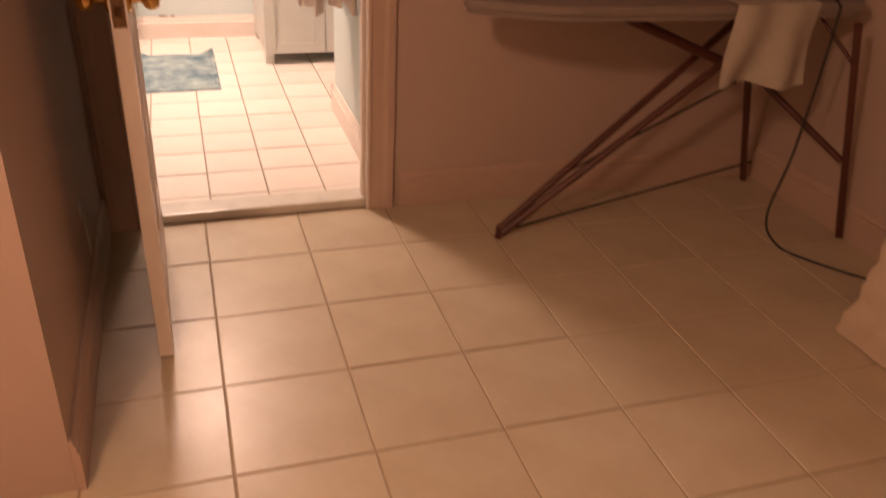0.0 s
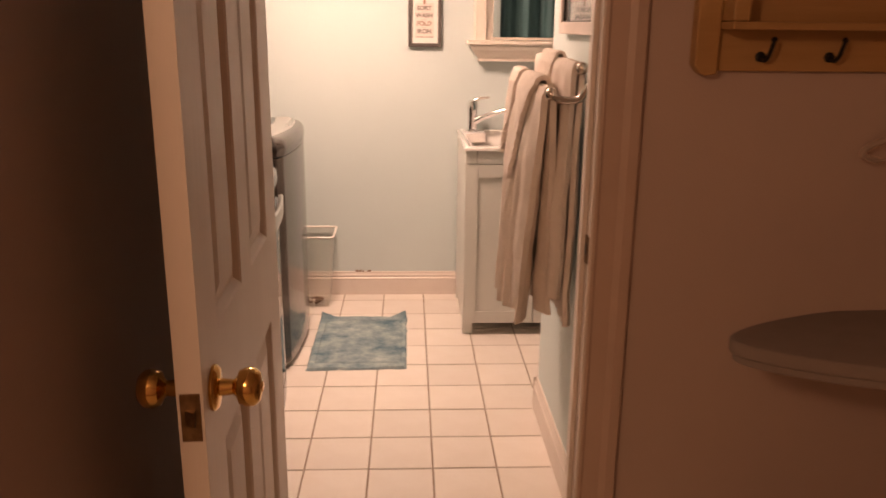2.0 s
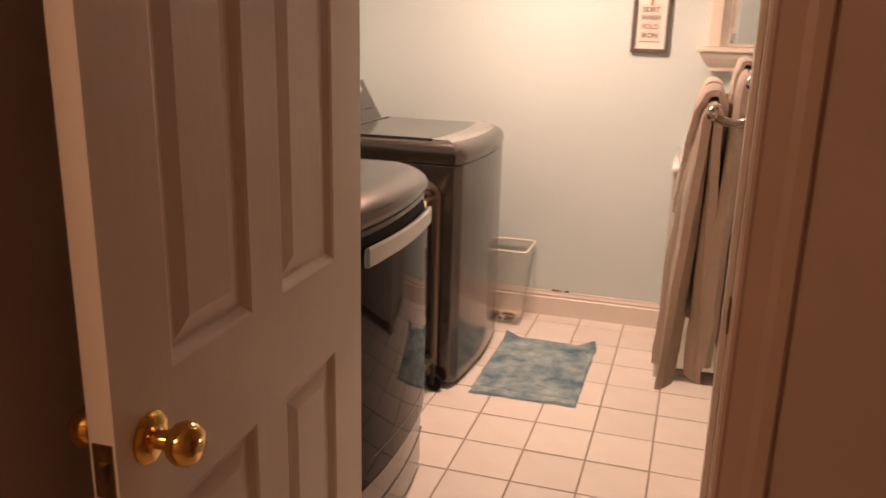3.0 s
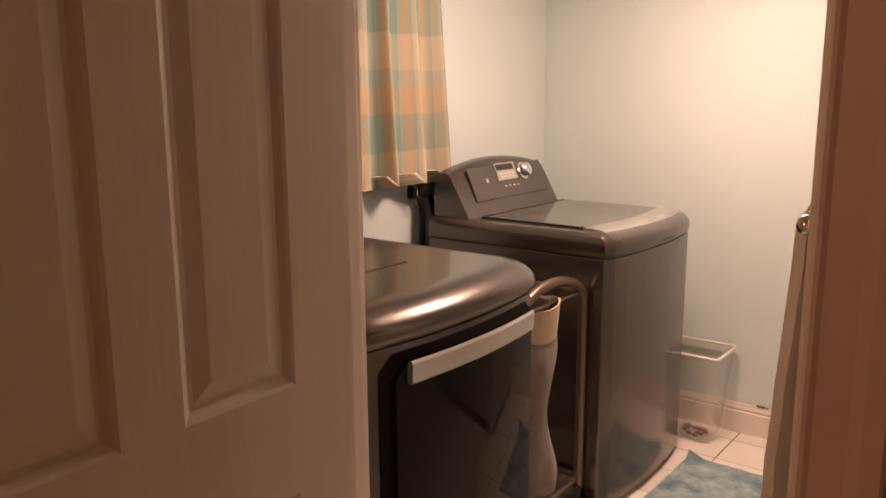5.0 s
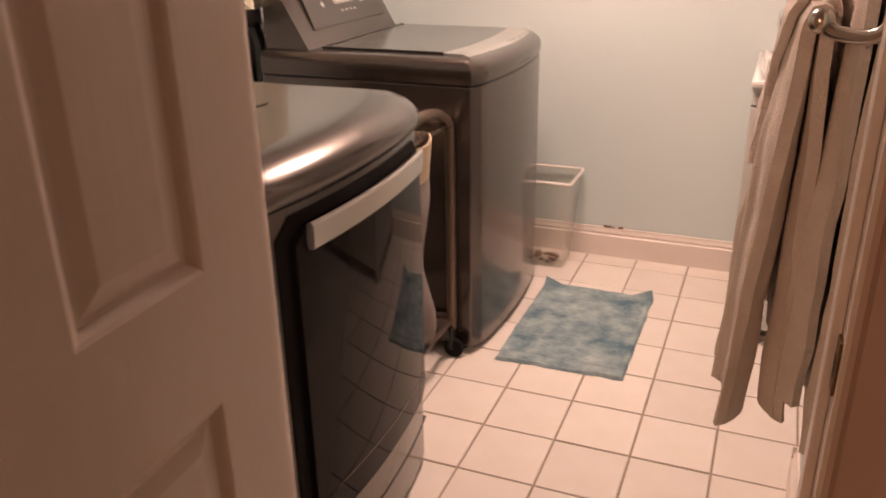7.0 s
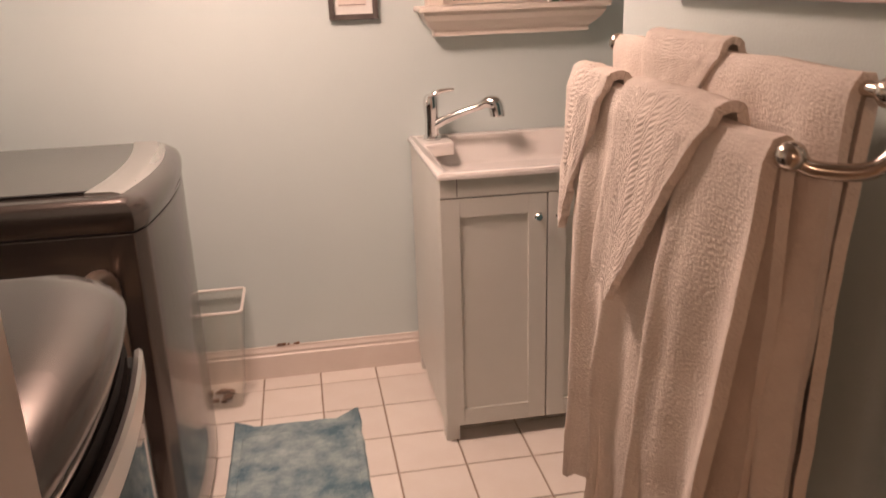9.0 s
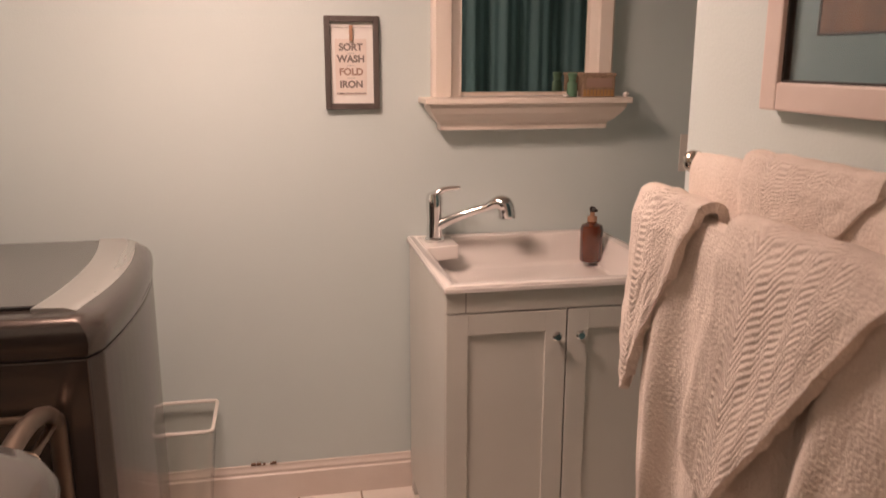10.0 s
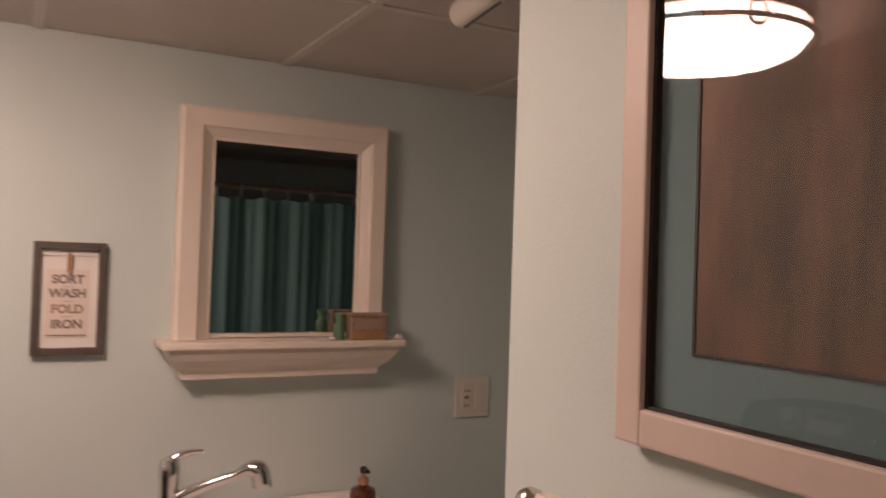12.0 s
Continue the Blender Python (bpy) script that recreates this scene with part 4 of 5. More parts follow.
part("spray_head", tube(pts, 0.02, 16, radii=[0.011 + 0.015 * min(1, i / 9) for i in range(len(pts))]), CHROME, fc, "chrome spray head", True)

soap = thing("soap_bottle", "amber soap bottle with black pump on the sink", "soap bottle")
SBX, SBY, SBZ = 0.732, 1.20, 0.806
part("bottle", lathe([(0.033, 0), (0.036, 0.004), (0.036, 0.104), (0.032, 0.116), (0.015, 0.124), (0.014, 0.130)], 28, (SBX, SBY, SBZ)), AMBER, soap, "", True)
part("collar", lathe([(0.015, 0), (0.015, 0.016), (0.008, 0.018), (0.006, 0.034)], 20, (SBX, SBY, SBZ + 0.127)), PEG, soap, "copper coloured collar", True)
ph = lathe([(0.009, 0), (0.010, 0.012), (0.006, 0.016)], 16, (SBX, SBY, SBZ + 0.158))
box(SBX - 0.005, SBY - 0.032, SBZ + 0.162, SBX + 0.005, SBY, SBZ + 0.171, 0.002, bm=ph)
part("pump", ph, AMBERDK, soap, "black pump head", True)

# ---- mirror with shelf ----
mir = thing("wall_mirror", "cream painted framed wall mirror with moulded ledge", "mirror")
part("glass", box(0.33, 1.332, 1.33, 0.745, 1.336, 1.842), MIRROR, mir, "dark reflecting mirror glass")
part("backing", box(0.245, 1.337, 1.318, 0.812, FAR - 0.0005, 1.912), CREAMF, mir)


def frame_member(pts4, name="frame_rail"):
    """One mitred side of a moulded frame: outer edge a-b, inner edge d-c, bevelled towards the opening."""
    (ax, az), (bx, bz), (cx, cz), (dx, dz) = pts4
    own = bmesh.new()
    rows = []
    for t, y in ((0.0, 1.3365), (0.0, 1.298), (0.10, 1.292), (0.60, 1.296), (0.66, 1.304), (0.92, 1.322), (1.0, 1.324), (1.0, 1.3365)):
        rows.append([own.verts.new((ax + (dx - ax) * t, y, az + (dz - az) * t)), own.verts.new((bx + (cx - bx) * t, y, bz + (cz - bz) * t))])
    for a, b in zip(rows, rows[1:] + rows[:1]):
        own.faces.new((a[0], a[1], b[1], b[0]))
    own.faces.new([r[0] for r in rows])
    own.faces.new([r[1] for r in rows][::-1])
    return part(name, own, CREAMF, mir)


frame_member(((0.241, 1.316), (0.241, 1.915), (0.336, 1.835), (0.336, 1.316)))
frame_member(((0.816, 1.915), (0.816, 1.316), (0.740, 1.316), (0.740, 1.835)))
frame_member(((0.241, 1.915), (0.816, 1.915), (0.740, 1.835), (0.336, 1.835)))
part("ledge", box(0.205, 1.222, 1.297, 0.858, FAR - 0.0005, 1.315, 0.004), CREAMF, mir)
own = bmesh.new()
rows = []
for t, z in ((0.0, 1.2965), (0.02, 1.285), (0.16, 1.268), (0.40, 1.248), (0.62, 1.236), (0.66, 1.230), (0.66, 1.216)):
    y, xa, xb = 1.236 + 0.085 * t, 0.222 + 0.065 * t, 0.845 - 0.065 * t
    rows.append([own.verts.new(c) for c in ((xa, FAR - 0.001, z), (xa, y, z), (xb, y, z), (xb, FAR - 0.001, z))])
for a, b in zip(rows, rows[1:]):
    for i in range(4):
        own.faces.new((a[i], a[(i + 1) % 4], b[(i + 1) % 4], b[i]))
own.faces.new(rows[0])
own.faces.new(rows[-1][::-1])
part("moulding", own, CREAMF, mir)

bx = thing("trinket_box", "small brown woven box standing on the mirror ledge", "box")
part("body", box(0.700, 1.245, 1.3155, 0.806, 1.285, 1.383, 0.003), BOXW, bx)
part("rim", box(0.697, 1.242, 1.378, 0.809, 1.288, 1.388, 0.003), BOXW, bx)
for i in range(9):
    part("stave", box(0.703 + 0.0112 * i, 1.2432, 1.317, 0.711 + 0.0112 * i, 1.2452, 1.338, 0.0008), PINE, bx)
part("label", box(0.712, 1.2428, 1.345, 0.794, 1.2446, 1.372, 0.0005), PINKINK, bx, "faded reddish paper label")
gl = thing("small_jar", "small green jar beside the woven box", "jar")
part("jar", lathe([(0.014, 0), (0.016, 0.004), (0.016, 0.040), (0.011, 0.046), (0.012, 0.058), (0.016, 0.070), (0.010, 0.074)], 18, (0.672, 1.262, 1.3155)), LEAF, gl, "", True)
pb = thing("pebble", "small white pebble on the mirror ledge", "pebble")
part("stone", lathe([(0.004, 0), (0.010, 0.004), (0.009, 0.008), (0.003, 0.010)], 14, (0.648, 1.25, 1.3155)), CERAMIC, pb, "", True)
pb2 = thing("glass_knob", "small clear knob at the ledge end", "knob")
part("stone", lathe([(0.005, 0), (0.010, 0.005), (0.010, 0.010), (0.004, 0.015)], 14, (0.846, 1.25, 1.3155)), CERAMIC, pb2, "", True)

# ---- laundry sign ----
sg = thing("framed_sign", "dark framed white laundry sign with clothespin", "picture")
S0, S1, Z0, Z1 = -0.078, 0.084, 1.280, 1.553
part("backing", box(S0 + 0.01, FAR - 0.008, Z0 + 0.01, S1 - 0.01, FAR - 0.0005, Z1 - 0.01), PAPER, sg)
for a in ((S0, Z0, S0 + 0.017, Z1), (S1 - 0.017, Z0, S1, Z1), (S0 + 0.017, Z0, S1 - 0.017, Z0 + 0.017), (S0 + 0.017, Z1 - 0.017, S1 - 0.017, Z1)):
    part("frame_rail", box(a[0], FAR - 0.024, a[1], a[2], FAR - 0.0006, a[3], 0.002), INKP, sg)
card = part("card", box(-0.047, FAR - 0.0105, 1.322, 0.047, FAR - 0.0085, 1.487, 0.0004), CARDP, sg, "cream printed card")
part("card_shadow_line", box(-0.044, FAR - 0.0115, 1.3255, 0.044, FAR - 0.0106, 1.3285), INK, card)
for y, wd, ink in ((1.462, "SORT", INK), (1.428, "WASH", INK), (1.390, "FOLD", PINKINK), (1.353, "IRON", INK)):
    m = Matrix.Translation((0, FAR - 0.0112, y)) @ Matrix.Rotation(radians(90), 4, "X")
    words("lettering", wd, 0.0285, m, ink, card)
for y in (1.445, 1.409, 1.372):
    part("rule", box(-0.012, FAR - 0.0112, y - 0.001, 0.012, FAR - 0.0106, y + 0.001), PRINT, card)
part("string", box(S0 + 0.017, FAR - 0.0125, 1.519, S1 - 0.017, FAR - 0.0112, 1.5205), PRINT, sg)
part("clothespin", box(-0.004, FAR - 0.021, 1.480, 0.006, FAR - 0.0115, 1.527, 0.0015), PEG, sg, "small wooden clothespin")

# ---- switch plate ----
sw = thing("switch_plate", "cream double wall plate with outlet and rocker switch", "switch")
part("plate", box(1.092, FAR - 0.007, 1.062, 1.212, FAR - 0.0005, 1.186, 0.002), PLASTICW, sw)
out1 = part("outlet", box(1.114, FAR - 0.0095, 1.085, 1.146, FAR - 0.0072, 1.163, 0.001), PLASTICW, sw)
for z in (1.098, 1.143):
    for x in (1.123, 1.135):
        part("slot", box(x, FAR - 0.0102, z - 0.005, x + 0.003, FAR - 0.0096, z + 0.006), BLACK, out1)
part("test_button", box(1.122, FAR - 0.0108, 1.118, 1.138, FAR - 0.0096, 1.128, 0.0005), INK, out1)
part("rocker", box(1.160, FAR - 0.0105, 1.085, 1.192, FAR - 0.0072, 1.163, 0.0015), PLASTICW, sw, "white rocker switch")

# ---- picture on the partition ----
pic = thing("framed_picture", "pale framed picture with teal mat under glass", "picture")
PY0, PY1, PZ0, PZ1, FW = -0.815, -0.214, 1.366, 1.840, 0.034
part("backing", box(RIGHT - 0.008, PY0 + 0.01, PZ0 + 0.01, RIGHT - 0.0005, PY1 - 0.01, PZ1 - 0.01), TEALMAT, pic, "teal mat board")
part("art", box(RIGHT - 0.0082, PY0 + FW + 0.058, PZ0 + FW + 0.056, RIGHT - 0.0075, PY1 - FW - 0.050, PZ1 - FW - 0.02), BROWNART, pic, "brown wood-grain art print")
# near-black strips stand in for the shadow along the mat's cut edge
for a in ((PY1 - FW - 0.0515, PZ0 + FW + 0.054, PY1 - FW - 0.0485, PZ1 - FW - 0.02), (PY0 + FW + 0.056, PZ0 + FW + 0.054, PY1 - FW - 0.0515, PZ0 + FW + 0.057)):
    part("mat_edge_shadow", box(RIGHT - 0.0095, a[0], a[1], RIGHT - 0.0083, a[2], a[3]), DARKEDGE, pic)
for a in ((PY1 - FW, PZ0, PY1, PZ1), (PY0, PZ0, PY0 + FW, PZ1), (PY0 + FW, PZ0, PY1 - FW, PZ0 + FW), (PY0 + FW, PZ1 - FW, PY1 - FW, PZ1)):
    part("frame_rail", box(RIGHT - 0.024, a[0], a[1], RIGHT - 0.0006, a[2], a[3], 0.003), PINKF, pic)
for a in ((PY1 - FW - 0.004, PZ0 + FW, PY1 - FW, PZ1 - FW), (PY0 + FW, PZ0 + FW, PY0 + FW + 0.004, PZ1 - FW), (PY0 + FW, PZ0 + FW, PY1 - FW, PZ0 + FW + 0.003), (PY0 + FW, PZ1 - FW - 0.004, PY1 - FW, PZ1 - FW)):
    part("rebate", box(RIGHT - 0.0175, a[0], a[1], RIGHT - 0.009, a[2], a[3]), DARKEDGE, pic)
glz = part("glazing", box(RIGHT - 0.0145, PY0 + FW + 0.004, PZ0 + FW + 0.003, RIGHT - 0.0125, PY1 - FW - 0.004, PZ1 - FW - 0.004), PICGLASS, pic, "clear picture glass")
glz.visible_shadow = False

# ---- towel rack and towels ----
rk = thing("towel_rack", "brushed nickel double towel rack on the partition", "towel rack")
FBX, FBZ, BBX, BBZ = 0.272, 1.228, 0.335, 1.292
part("front_bar", tube([(FBX, -0.757, FBZ), (FBX, -0.150, FBZ)], 0.008, 12), NICKEL, rk, "", True)
part("back_bar", tube([(BBX, -0.800, BBZ), (BBX, -0.150, BBZ)], 0.008, 12), NICKEL, rk, "", True)
ball = [(0.003, -0.016), (0.011, -0.012), (0.015, -0.004), (0.015, 0.004), (0.011, 0.012), (0.003, 0.016)]
for y in (-0.757, -0.146):
    part("finial", lathe(ball, 20, (FBX, y, FBZ), "y"), NICKEL, rk, "", True)
for y in (-0.805, -0.146):
    part("finial", lathe(ball, 20, (BBX, y, BBZ), "y"), NICKEL, rk, "", True)
for y in (-0.80, -0.148):
    s = -0.035 if y < -0.5 else 0.0
    pts = smooth_path([(FBX, y + 0.043 if y < -0.5 else y, FBZ), (FBX + 0.020, y + 0.030 * (y < -0.5), FBZ - 0.012), (FBX + 0.06, y, FBZ - 0.008), (BBX + 0.02, y + s * 0.5, FBZ + 0.03), (BBX + 0.045, y + s, BBZ + 0.005 - 0.03 * (y > -0.5)), (RIGHT - 0.006, y + s, BBZ + 0.012 - 0.03 * (y > -0.5))], 6)
    part("bracket", tube(pts, 0.009, 12), NICKEL, rk, "curved nickel bracket", True)
    part("wall_plate", lathe([(0.015, 0), (0.015, 0.004), (0.010, 0.008)], 24, (RIGHT - 0.0005, y + s, BBZ - 0.018 if y > -0.5 else BBZ + 0.012), "-x"), NICKEL, rk, "", True)


def towel(name, label, mat, bx, bz, y0, y1, front_len, back_len, seed, amp=0.02, folds=2.0, pinch=0.15, rr=0.016, lean=0.05, thick=0.010, hem=None, step=0.0, back_amp=0.3):
    """A towel over a bar: u from the near to the far edge, v from the front hem over the bar to the back hem.
    lean: how far the front stands off at the hem; hem: length of the front along u, as a share of front_len."""
    rnd = random.Random(seed)
    p = [rnd.uniform(0, 6.28) for _ in range(6)]

    def fn(u, v):
        flen = front_len * (hem(u) if hem else 1.0)
        s = v * (flen + back_len)
        front = s < flen
        d = abs(flen - s)
        grow = 1 - math.exp(-d / 0.22)
        side = -1 if front else 1
        ph = 2 * math.pi * folds * u + p[0] + 0.9 * math.sin(2.2 * d + 3 * u + p[1])
        soft = 0.5 + 0.5 * math.sin(ph)
        wave = soft + 0.16 * math.sin(2.3 * ph + p[2])
        off = rr * min(1, math.sqrt(d / (1.6 * rr)))
        x = bx + side * off
        if front:
            x -= lean * min(1.0, d / 0.65) + amp * grow * wave
        else:
            x += back_amp * amp * grow * wave
        z = bz + rr * 0.95 - max(0, d - 0.6 * rr) - 0.4 * rr * min(1, d / rr)
        z += 0.004 * noise.noise((7 * u, 3 * v, seed)) + (0.010 * math.sin(9 * u + p[3]) + step * math.floor(folds * u + 0.4)) * min(1, d / 0.5) * front
        c = 0.5 * (y0 + y1)
        y = c + (y1 - y0) * (u - 0.5) * (1 - pinch * min(1, d / 0.5)) + 0.35 * amp * grow * math.cos(ph)
        curl = max(0, 1 - u / 0.10) ** 2 + max(0, (u - 0.92) / 0.08) ** 2
        x -= side * 0.012 * curl * grow
        x += (0.008 * noise.noise((5 * u, 7 * v, seed + 3)) + 0.003 * noise.noise((16 * u, 22 * v, seed + 5))) * grow
        return (min(x, RIGHT - 0.014), y, z)
    ob = thing(name, label, "towel", "towels on the rack")
    part("terry", sheet(fn, 100, 120, -thick), mat, ob, "", True)
    return ob


def pointed(near, tip, far):
    """A hem that runs slanting down from the near edge to a tip and then to the far edge."""
    return lambda u: near + (1 - near) * u / tip if u < tip else 1 + (far - 1) * (u - tip) / (1 - tip)


towel("bath_towel", "cream terry towel hanging in long folds on front bar", TERRY, FBX, FBZ, -0.742, -0.175, 0.640, 0.62, 9, 0.038, 3.3, 0.20, 0.018, 0.022, 0.017, step=-0.010, back_amp=0.9)
towel("hand_towel", "cream herringbone towel corner folded over the front bar", TOWEL, FBX, FBZ + 0.010, -0.315, -0.160, 0.27, 0.16, 5, 0.018, 1.0, 0.12, 0.030, 0.050, 0.013, hem=pointed(0.14, 0.66, 0.80))
towel("hand_towel", "cream herringbone towel corner with slanting edge on front bar", TOWEL, FBX, FBZ + 0.010, -0.640, -0.385, 0.31, 0.20, 21, 0.016, 0.8, 0.06, 0.030, 0.074, 0.013, hem=pointed(0.10, 0.74, 0.80))
towel("bath_towel", "cream terry towel on the back bar", TERRY, BBX, BBZ, -0.770, -0.165, 0.62, 0.70, 14, 0.024, 3.6, 0.06, 0.018, 0.006, 0.014)
towel("hand_towel", "cream herringbone towel corner over the back bar", TOWEL, BBX, BBZ + 0.010, -0.520, -0.290, 0.20, 0.06, 33, 0.008, 1.0, 0.05, 0.023, 0.008, 0.009, hem=pointed(0.15, 0.75, 0.5))

# ---- shower curtain in the alcove ----
sc = thing("shower_curtain", "teal cloth shower curtain hanging in folds", "curtain")


def sc_fn(u, v):
    wob = math.sin(2 * math.pi * 7 * u + 0.8 * math.sin(7 * u)) + 0.3 * math.sin(2 * math.pi * 21 * u)
    sag = 0.012 * math.sin(math.pi * 10 * u) ** 2
    return (0.53 + 1.11 * u, -0.06 + 0.028 * wob * (0.6 + 0.4 * (1 - v)), 0.08 + 1.72 * v - sag * v)


part("cloth", sheet(sc_fn, 220, 20, 0.002), SHOWER, sc, "", True)
part("rod", tube([(RIGHT + 0.11, -0.06, 1.845), (1.65, -0.06, 1.845)], 0.012, 12), BRONZE, sc, "brown metal shower rod", True)
for k in range(11):
    c = Vector((0.545 + 0.107 * k, -0.06, 1.825))
    part("ring", tube([c + Vector((0, 0.020 * math.cos(a), 0.030 * math.sin(a))) for a in np.linspace(0, 2 * math.pi, 17)], 0.002, 6), CHROME, sc, "", True)

spot = thing("ceiling_tube_fitting", "white rounded tube fitting under the ceiling", "fixture")
tb = lathe([(0.018, 0), (0.026, 0.006), (0.028, 0.02), (0.028, 0.20), (0.026, 0.214), (0.018, 0.22)], 24)
tb.transform(Matrix.Translation((0.65, 0.60, CEILZ - 0.036)) @ Matrix.Rotation(radians(-98), 4, "Z") @ Matrix.Rotation(radians(90), 4, "Y"))
part("tube", tb, PLASTICW, spot, "", True)
gb = box(0.02, -0.0005, -0.029, 0.19, 0.006, -0.0272)
gb.transform(Matrix.Translation((0.65, 0.60, CEILZ - 0.036)) @ Matrix.Rotation(radians(-98), 4, "Z"))
part("slot", gb, INKP, spot)
part("clip", box(0.615, 0.49, CEILZ - 0.012, 0.655, 0.52, CEILZ - 0.0005, 0.002), PLASTICW, spot)

# ---- hall: hook rack and hanger ----
rack = thing("coat_rack", "honey pine wall shelf rack with dark hooks", "coat rack")
rack.location = (-0.008, 0, -0.022)
RX0, RX1, RY = 0.535, 1.46, -0.9905
part("back_board", box(RX0 + 0.045, RY - 0.018, 1.322, RX1 - 0.045, RY, 1.70, 0.002), PINE, rack)
for x in (RX0, RX1 - 0.05):
    own = prism([(x, 1.335), (x + 0.012, 1.318), (x + 0.025, 1.312), (x + 0.05, 1.316), (x + 0.05, 1.72), (x, 1.72)], RY - 0.038, RY, 0.004, axis="y")
    part("side_post", own, PINE, rack)
part("shelf", box(RX0 + 0.05, RY - 0.10, 1.408, RX1 - 0.05, RY - 0.0185, 1.424, 0.003), PINE, rack)
for x in (RX0 + 0.052, RX1 - 0.087):
    part("cheek", box(x, RY - 0.095, 1.4245, x + 0.035, RY - 0.0185, 1.70, 0.004), PINE, rack)
for k in range(5):
    x = 0.682 + 0.1505 * k
    hk = part("hook", lathe([(0.011, 0), (0.011, 0.004), (0.006, 0.006)], 16, (x, RY - 0.018, 1.352), "-y"), IRONDK, rack, "dark iron coat hook", True)
    part("prong", tube(smooth_path([(x, RY - 0.022, 1.352), (x + 0.002, RY - 0.040, 1.345), (x + 0.004, RY - 0.055, 1.358), (x + 0.008, RY - 0.062, 1.385)], 5), 0.0045, 8), IRONDK, hk, "", True)
    part("tip", lathe([(0.003, -0.006), (0.007, 0), (0.003, 0.006)], 12, (x + 0.008, RY - 0.062, 1.388)), IRONDK, hk, "", True)

hg = thing("clothes_hanger", "clear plastic clothes hanger hanging from a hook", "hanger")
hg.location = (-0.008, 0, -0.022)
HGX = 1.150
part("hook", tube(smooth_path([(HGX - 0.012, RY - 0.052, 1.350), (HGX - 0.010, RY - 0.05, 1.365), (HGX + 0.006, RY - 0.05, 1.368), (HGX + 0.012, RY - 0.05, 1.345), (HGX, RY - 0.04, 1.30), (HGX, RY - 0.035, 1.262)], 5), 0.002, 6), CHROME, hg, "", True)
for s in (-1, 1):
    part("shoulder", tube(smooth_path([(HGX, RY - 0.03, 1.255), (HGX + s * 0.06, RY - 0.03, 1.245), (HGX + s * 0.13, RY - 0.028, 1.195), (HGX + s * 0.205, RY - 0.026, 1.160), (HGX + s * 0.212, RY - 0.025, 1.140), (HGX + s * 0.18, RY - 0.025, 1.131)], 5), 0.008, 8), HANGERP, hg, "", True)
part("bar", tube([(HGX - 0.18, RY - 0.025, 1.131), (HGX + 0.18, RY - 0.025, 1.131)], 0.004, 8), HANGERP, hg, "", True)

mk = thing("wall_patch", "small pale plaster patch on the hall wall", "wall patch")
part("patch", box(1.182, RY - 0.0025, 0.345, 1.212, RY - 0.0002, 0.47, 0.001), HALL, mk)

for y, z, h, w in ((-1.42, 0.20, 0.15, 0.022), (-1.47, 0.30, 0.06, 0.035), (-1.40, 0.14, 0.05, 0.014)):
    s = thing("plaster_scuff", "pale chipped plaster scuff low on hall wall", "scuff")
    own = prism([(y - w, z), (y - w * 0.2, z - h * 0.5), (y + w * 0.5, z - h * 0.3), (y + w * 0.7, z + h * 0.3), (y, z + h * 0.5), (y - w * 0.7, z + h * 0.35)], -0.5549, -0.5535, axis="x")
    part("chip", own, SCUFF, s)

# ---- ironing board ----
ib = thing("ironing_board", "ironing board with taupe cover and red-brown legs", "ironing board")
IBZ, IBY = 0.795, -1.285
outline = []
for k in range(25):
    a = math.pi / 2 + math.pi * k / 24
    outline.append((0.86 + 0.30 * math.cos(a) * (1 if abs(math.cos(a)) > 0 else 1), IBY + 0.165 * math.sin(a) * (0.62 + 0.38 * (1 - abs(math.cos(a))))))
outline += [(1.30, IBY - 0.185), (1.86, IBY - 0.185), (1.90, IBY - 0.14), (1.90, IBY + 0.14), (1.86, IBY + 0.185), (1.30, IBY + 0.185)]
part("board", prism(outline, IBZ - 0.030, IBZ, 0.008), COVER, ib, "taupe padded cover", True)
part("hem", prism([(IBY * 0 + (x - 1.2) * 0.985 + 1.2, (y - IBY) * 0.97 + IBY) for x, y in outline], IBZ - 0.046, IBZ - 0.0295, 0.004), COVER, ib, "", True)


def strut(p, q, r=0.011, name="leg", parent=ib):
    return part(name, tube([p, q], r, 10), REDLEG, parent, "", True)


lg = strut((0.74, IBY - 0.020, HF + 0.012), (1.66, IBY - 0.080, IBZ - 0.05), 0.013)
strut((0.74, IBY + 0.010, HF + 0.012), (1.66, IBY + 0.080, IBZ - 0.05), 0.013)
strut((0.725, IBY - 0.035, HF + 0.013), (0.755, IBY + 0.030, HF + 0.013), 0.013, "foot_bar")
strut((1.05, IBY - 0.01, IBZ - 0.05), (1.66, IBY - 0.02, 0.50), 0.017)
strut((1.945, IBY - 0.29, HF + 0.012), (1.80, IBY - 0.24, IBZ - 0.05), 0.013)
strut((1.905, IBY + 0.23, HF + 0.012), (1.66, IBY + 0.045, 0.50), 0.013)
strut((1.66, IBY - 0.02, 0.50), (1.875, IBY - 0.265, 0.28), 0.012, "crossbar")
strut((1.64, IBY + 0.06, 0.50), (1.70, IBY - 0.08, 0.50), 0.012, "crossbar")
strut((1.76, IBY - 0.10, IBZ - 0.05), (1.835, IBY - 0.25, 0.60), 0.006, "brace")
part("leg_wire", tube([(0.95, IBY + 0.02, 0.17), (1.62, IBY + 0.05, 0.47)], 0.004, 6), IRONDK, ib)
part("foot_wire", tube([(0.80, IBY + 0.0, HF + 0.02), (1.90, IBY + 0.20, HF + 0.10)], 0.004, 6), IRONDK, ib)

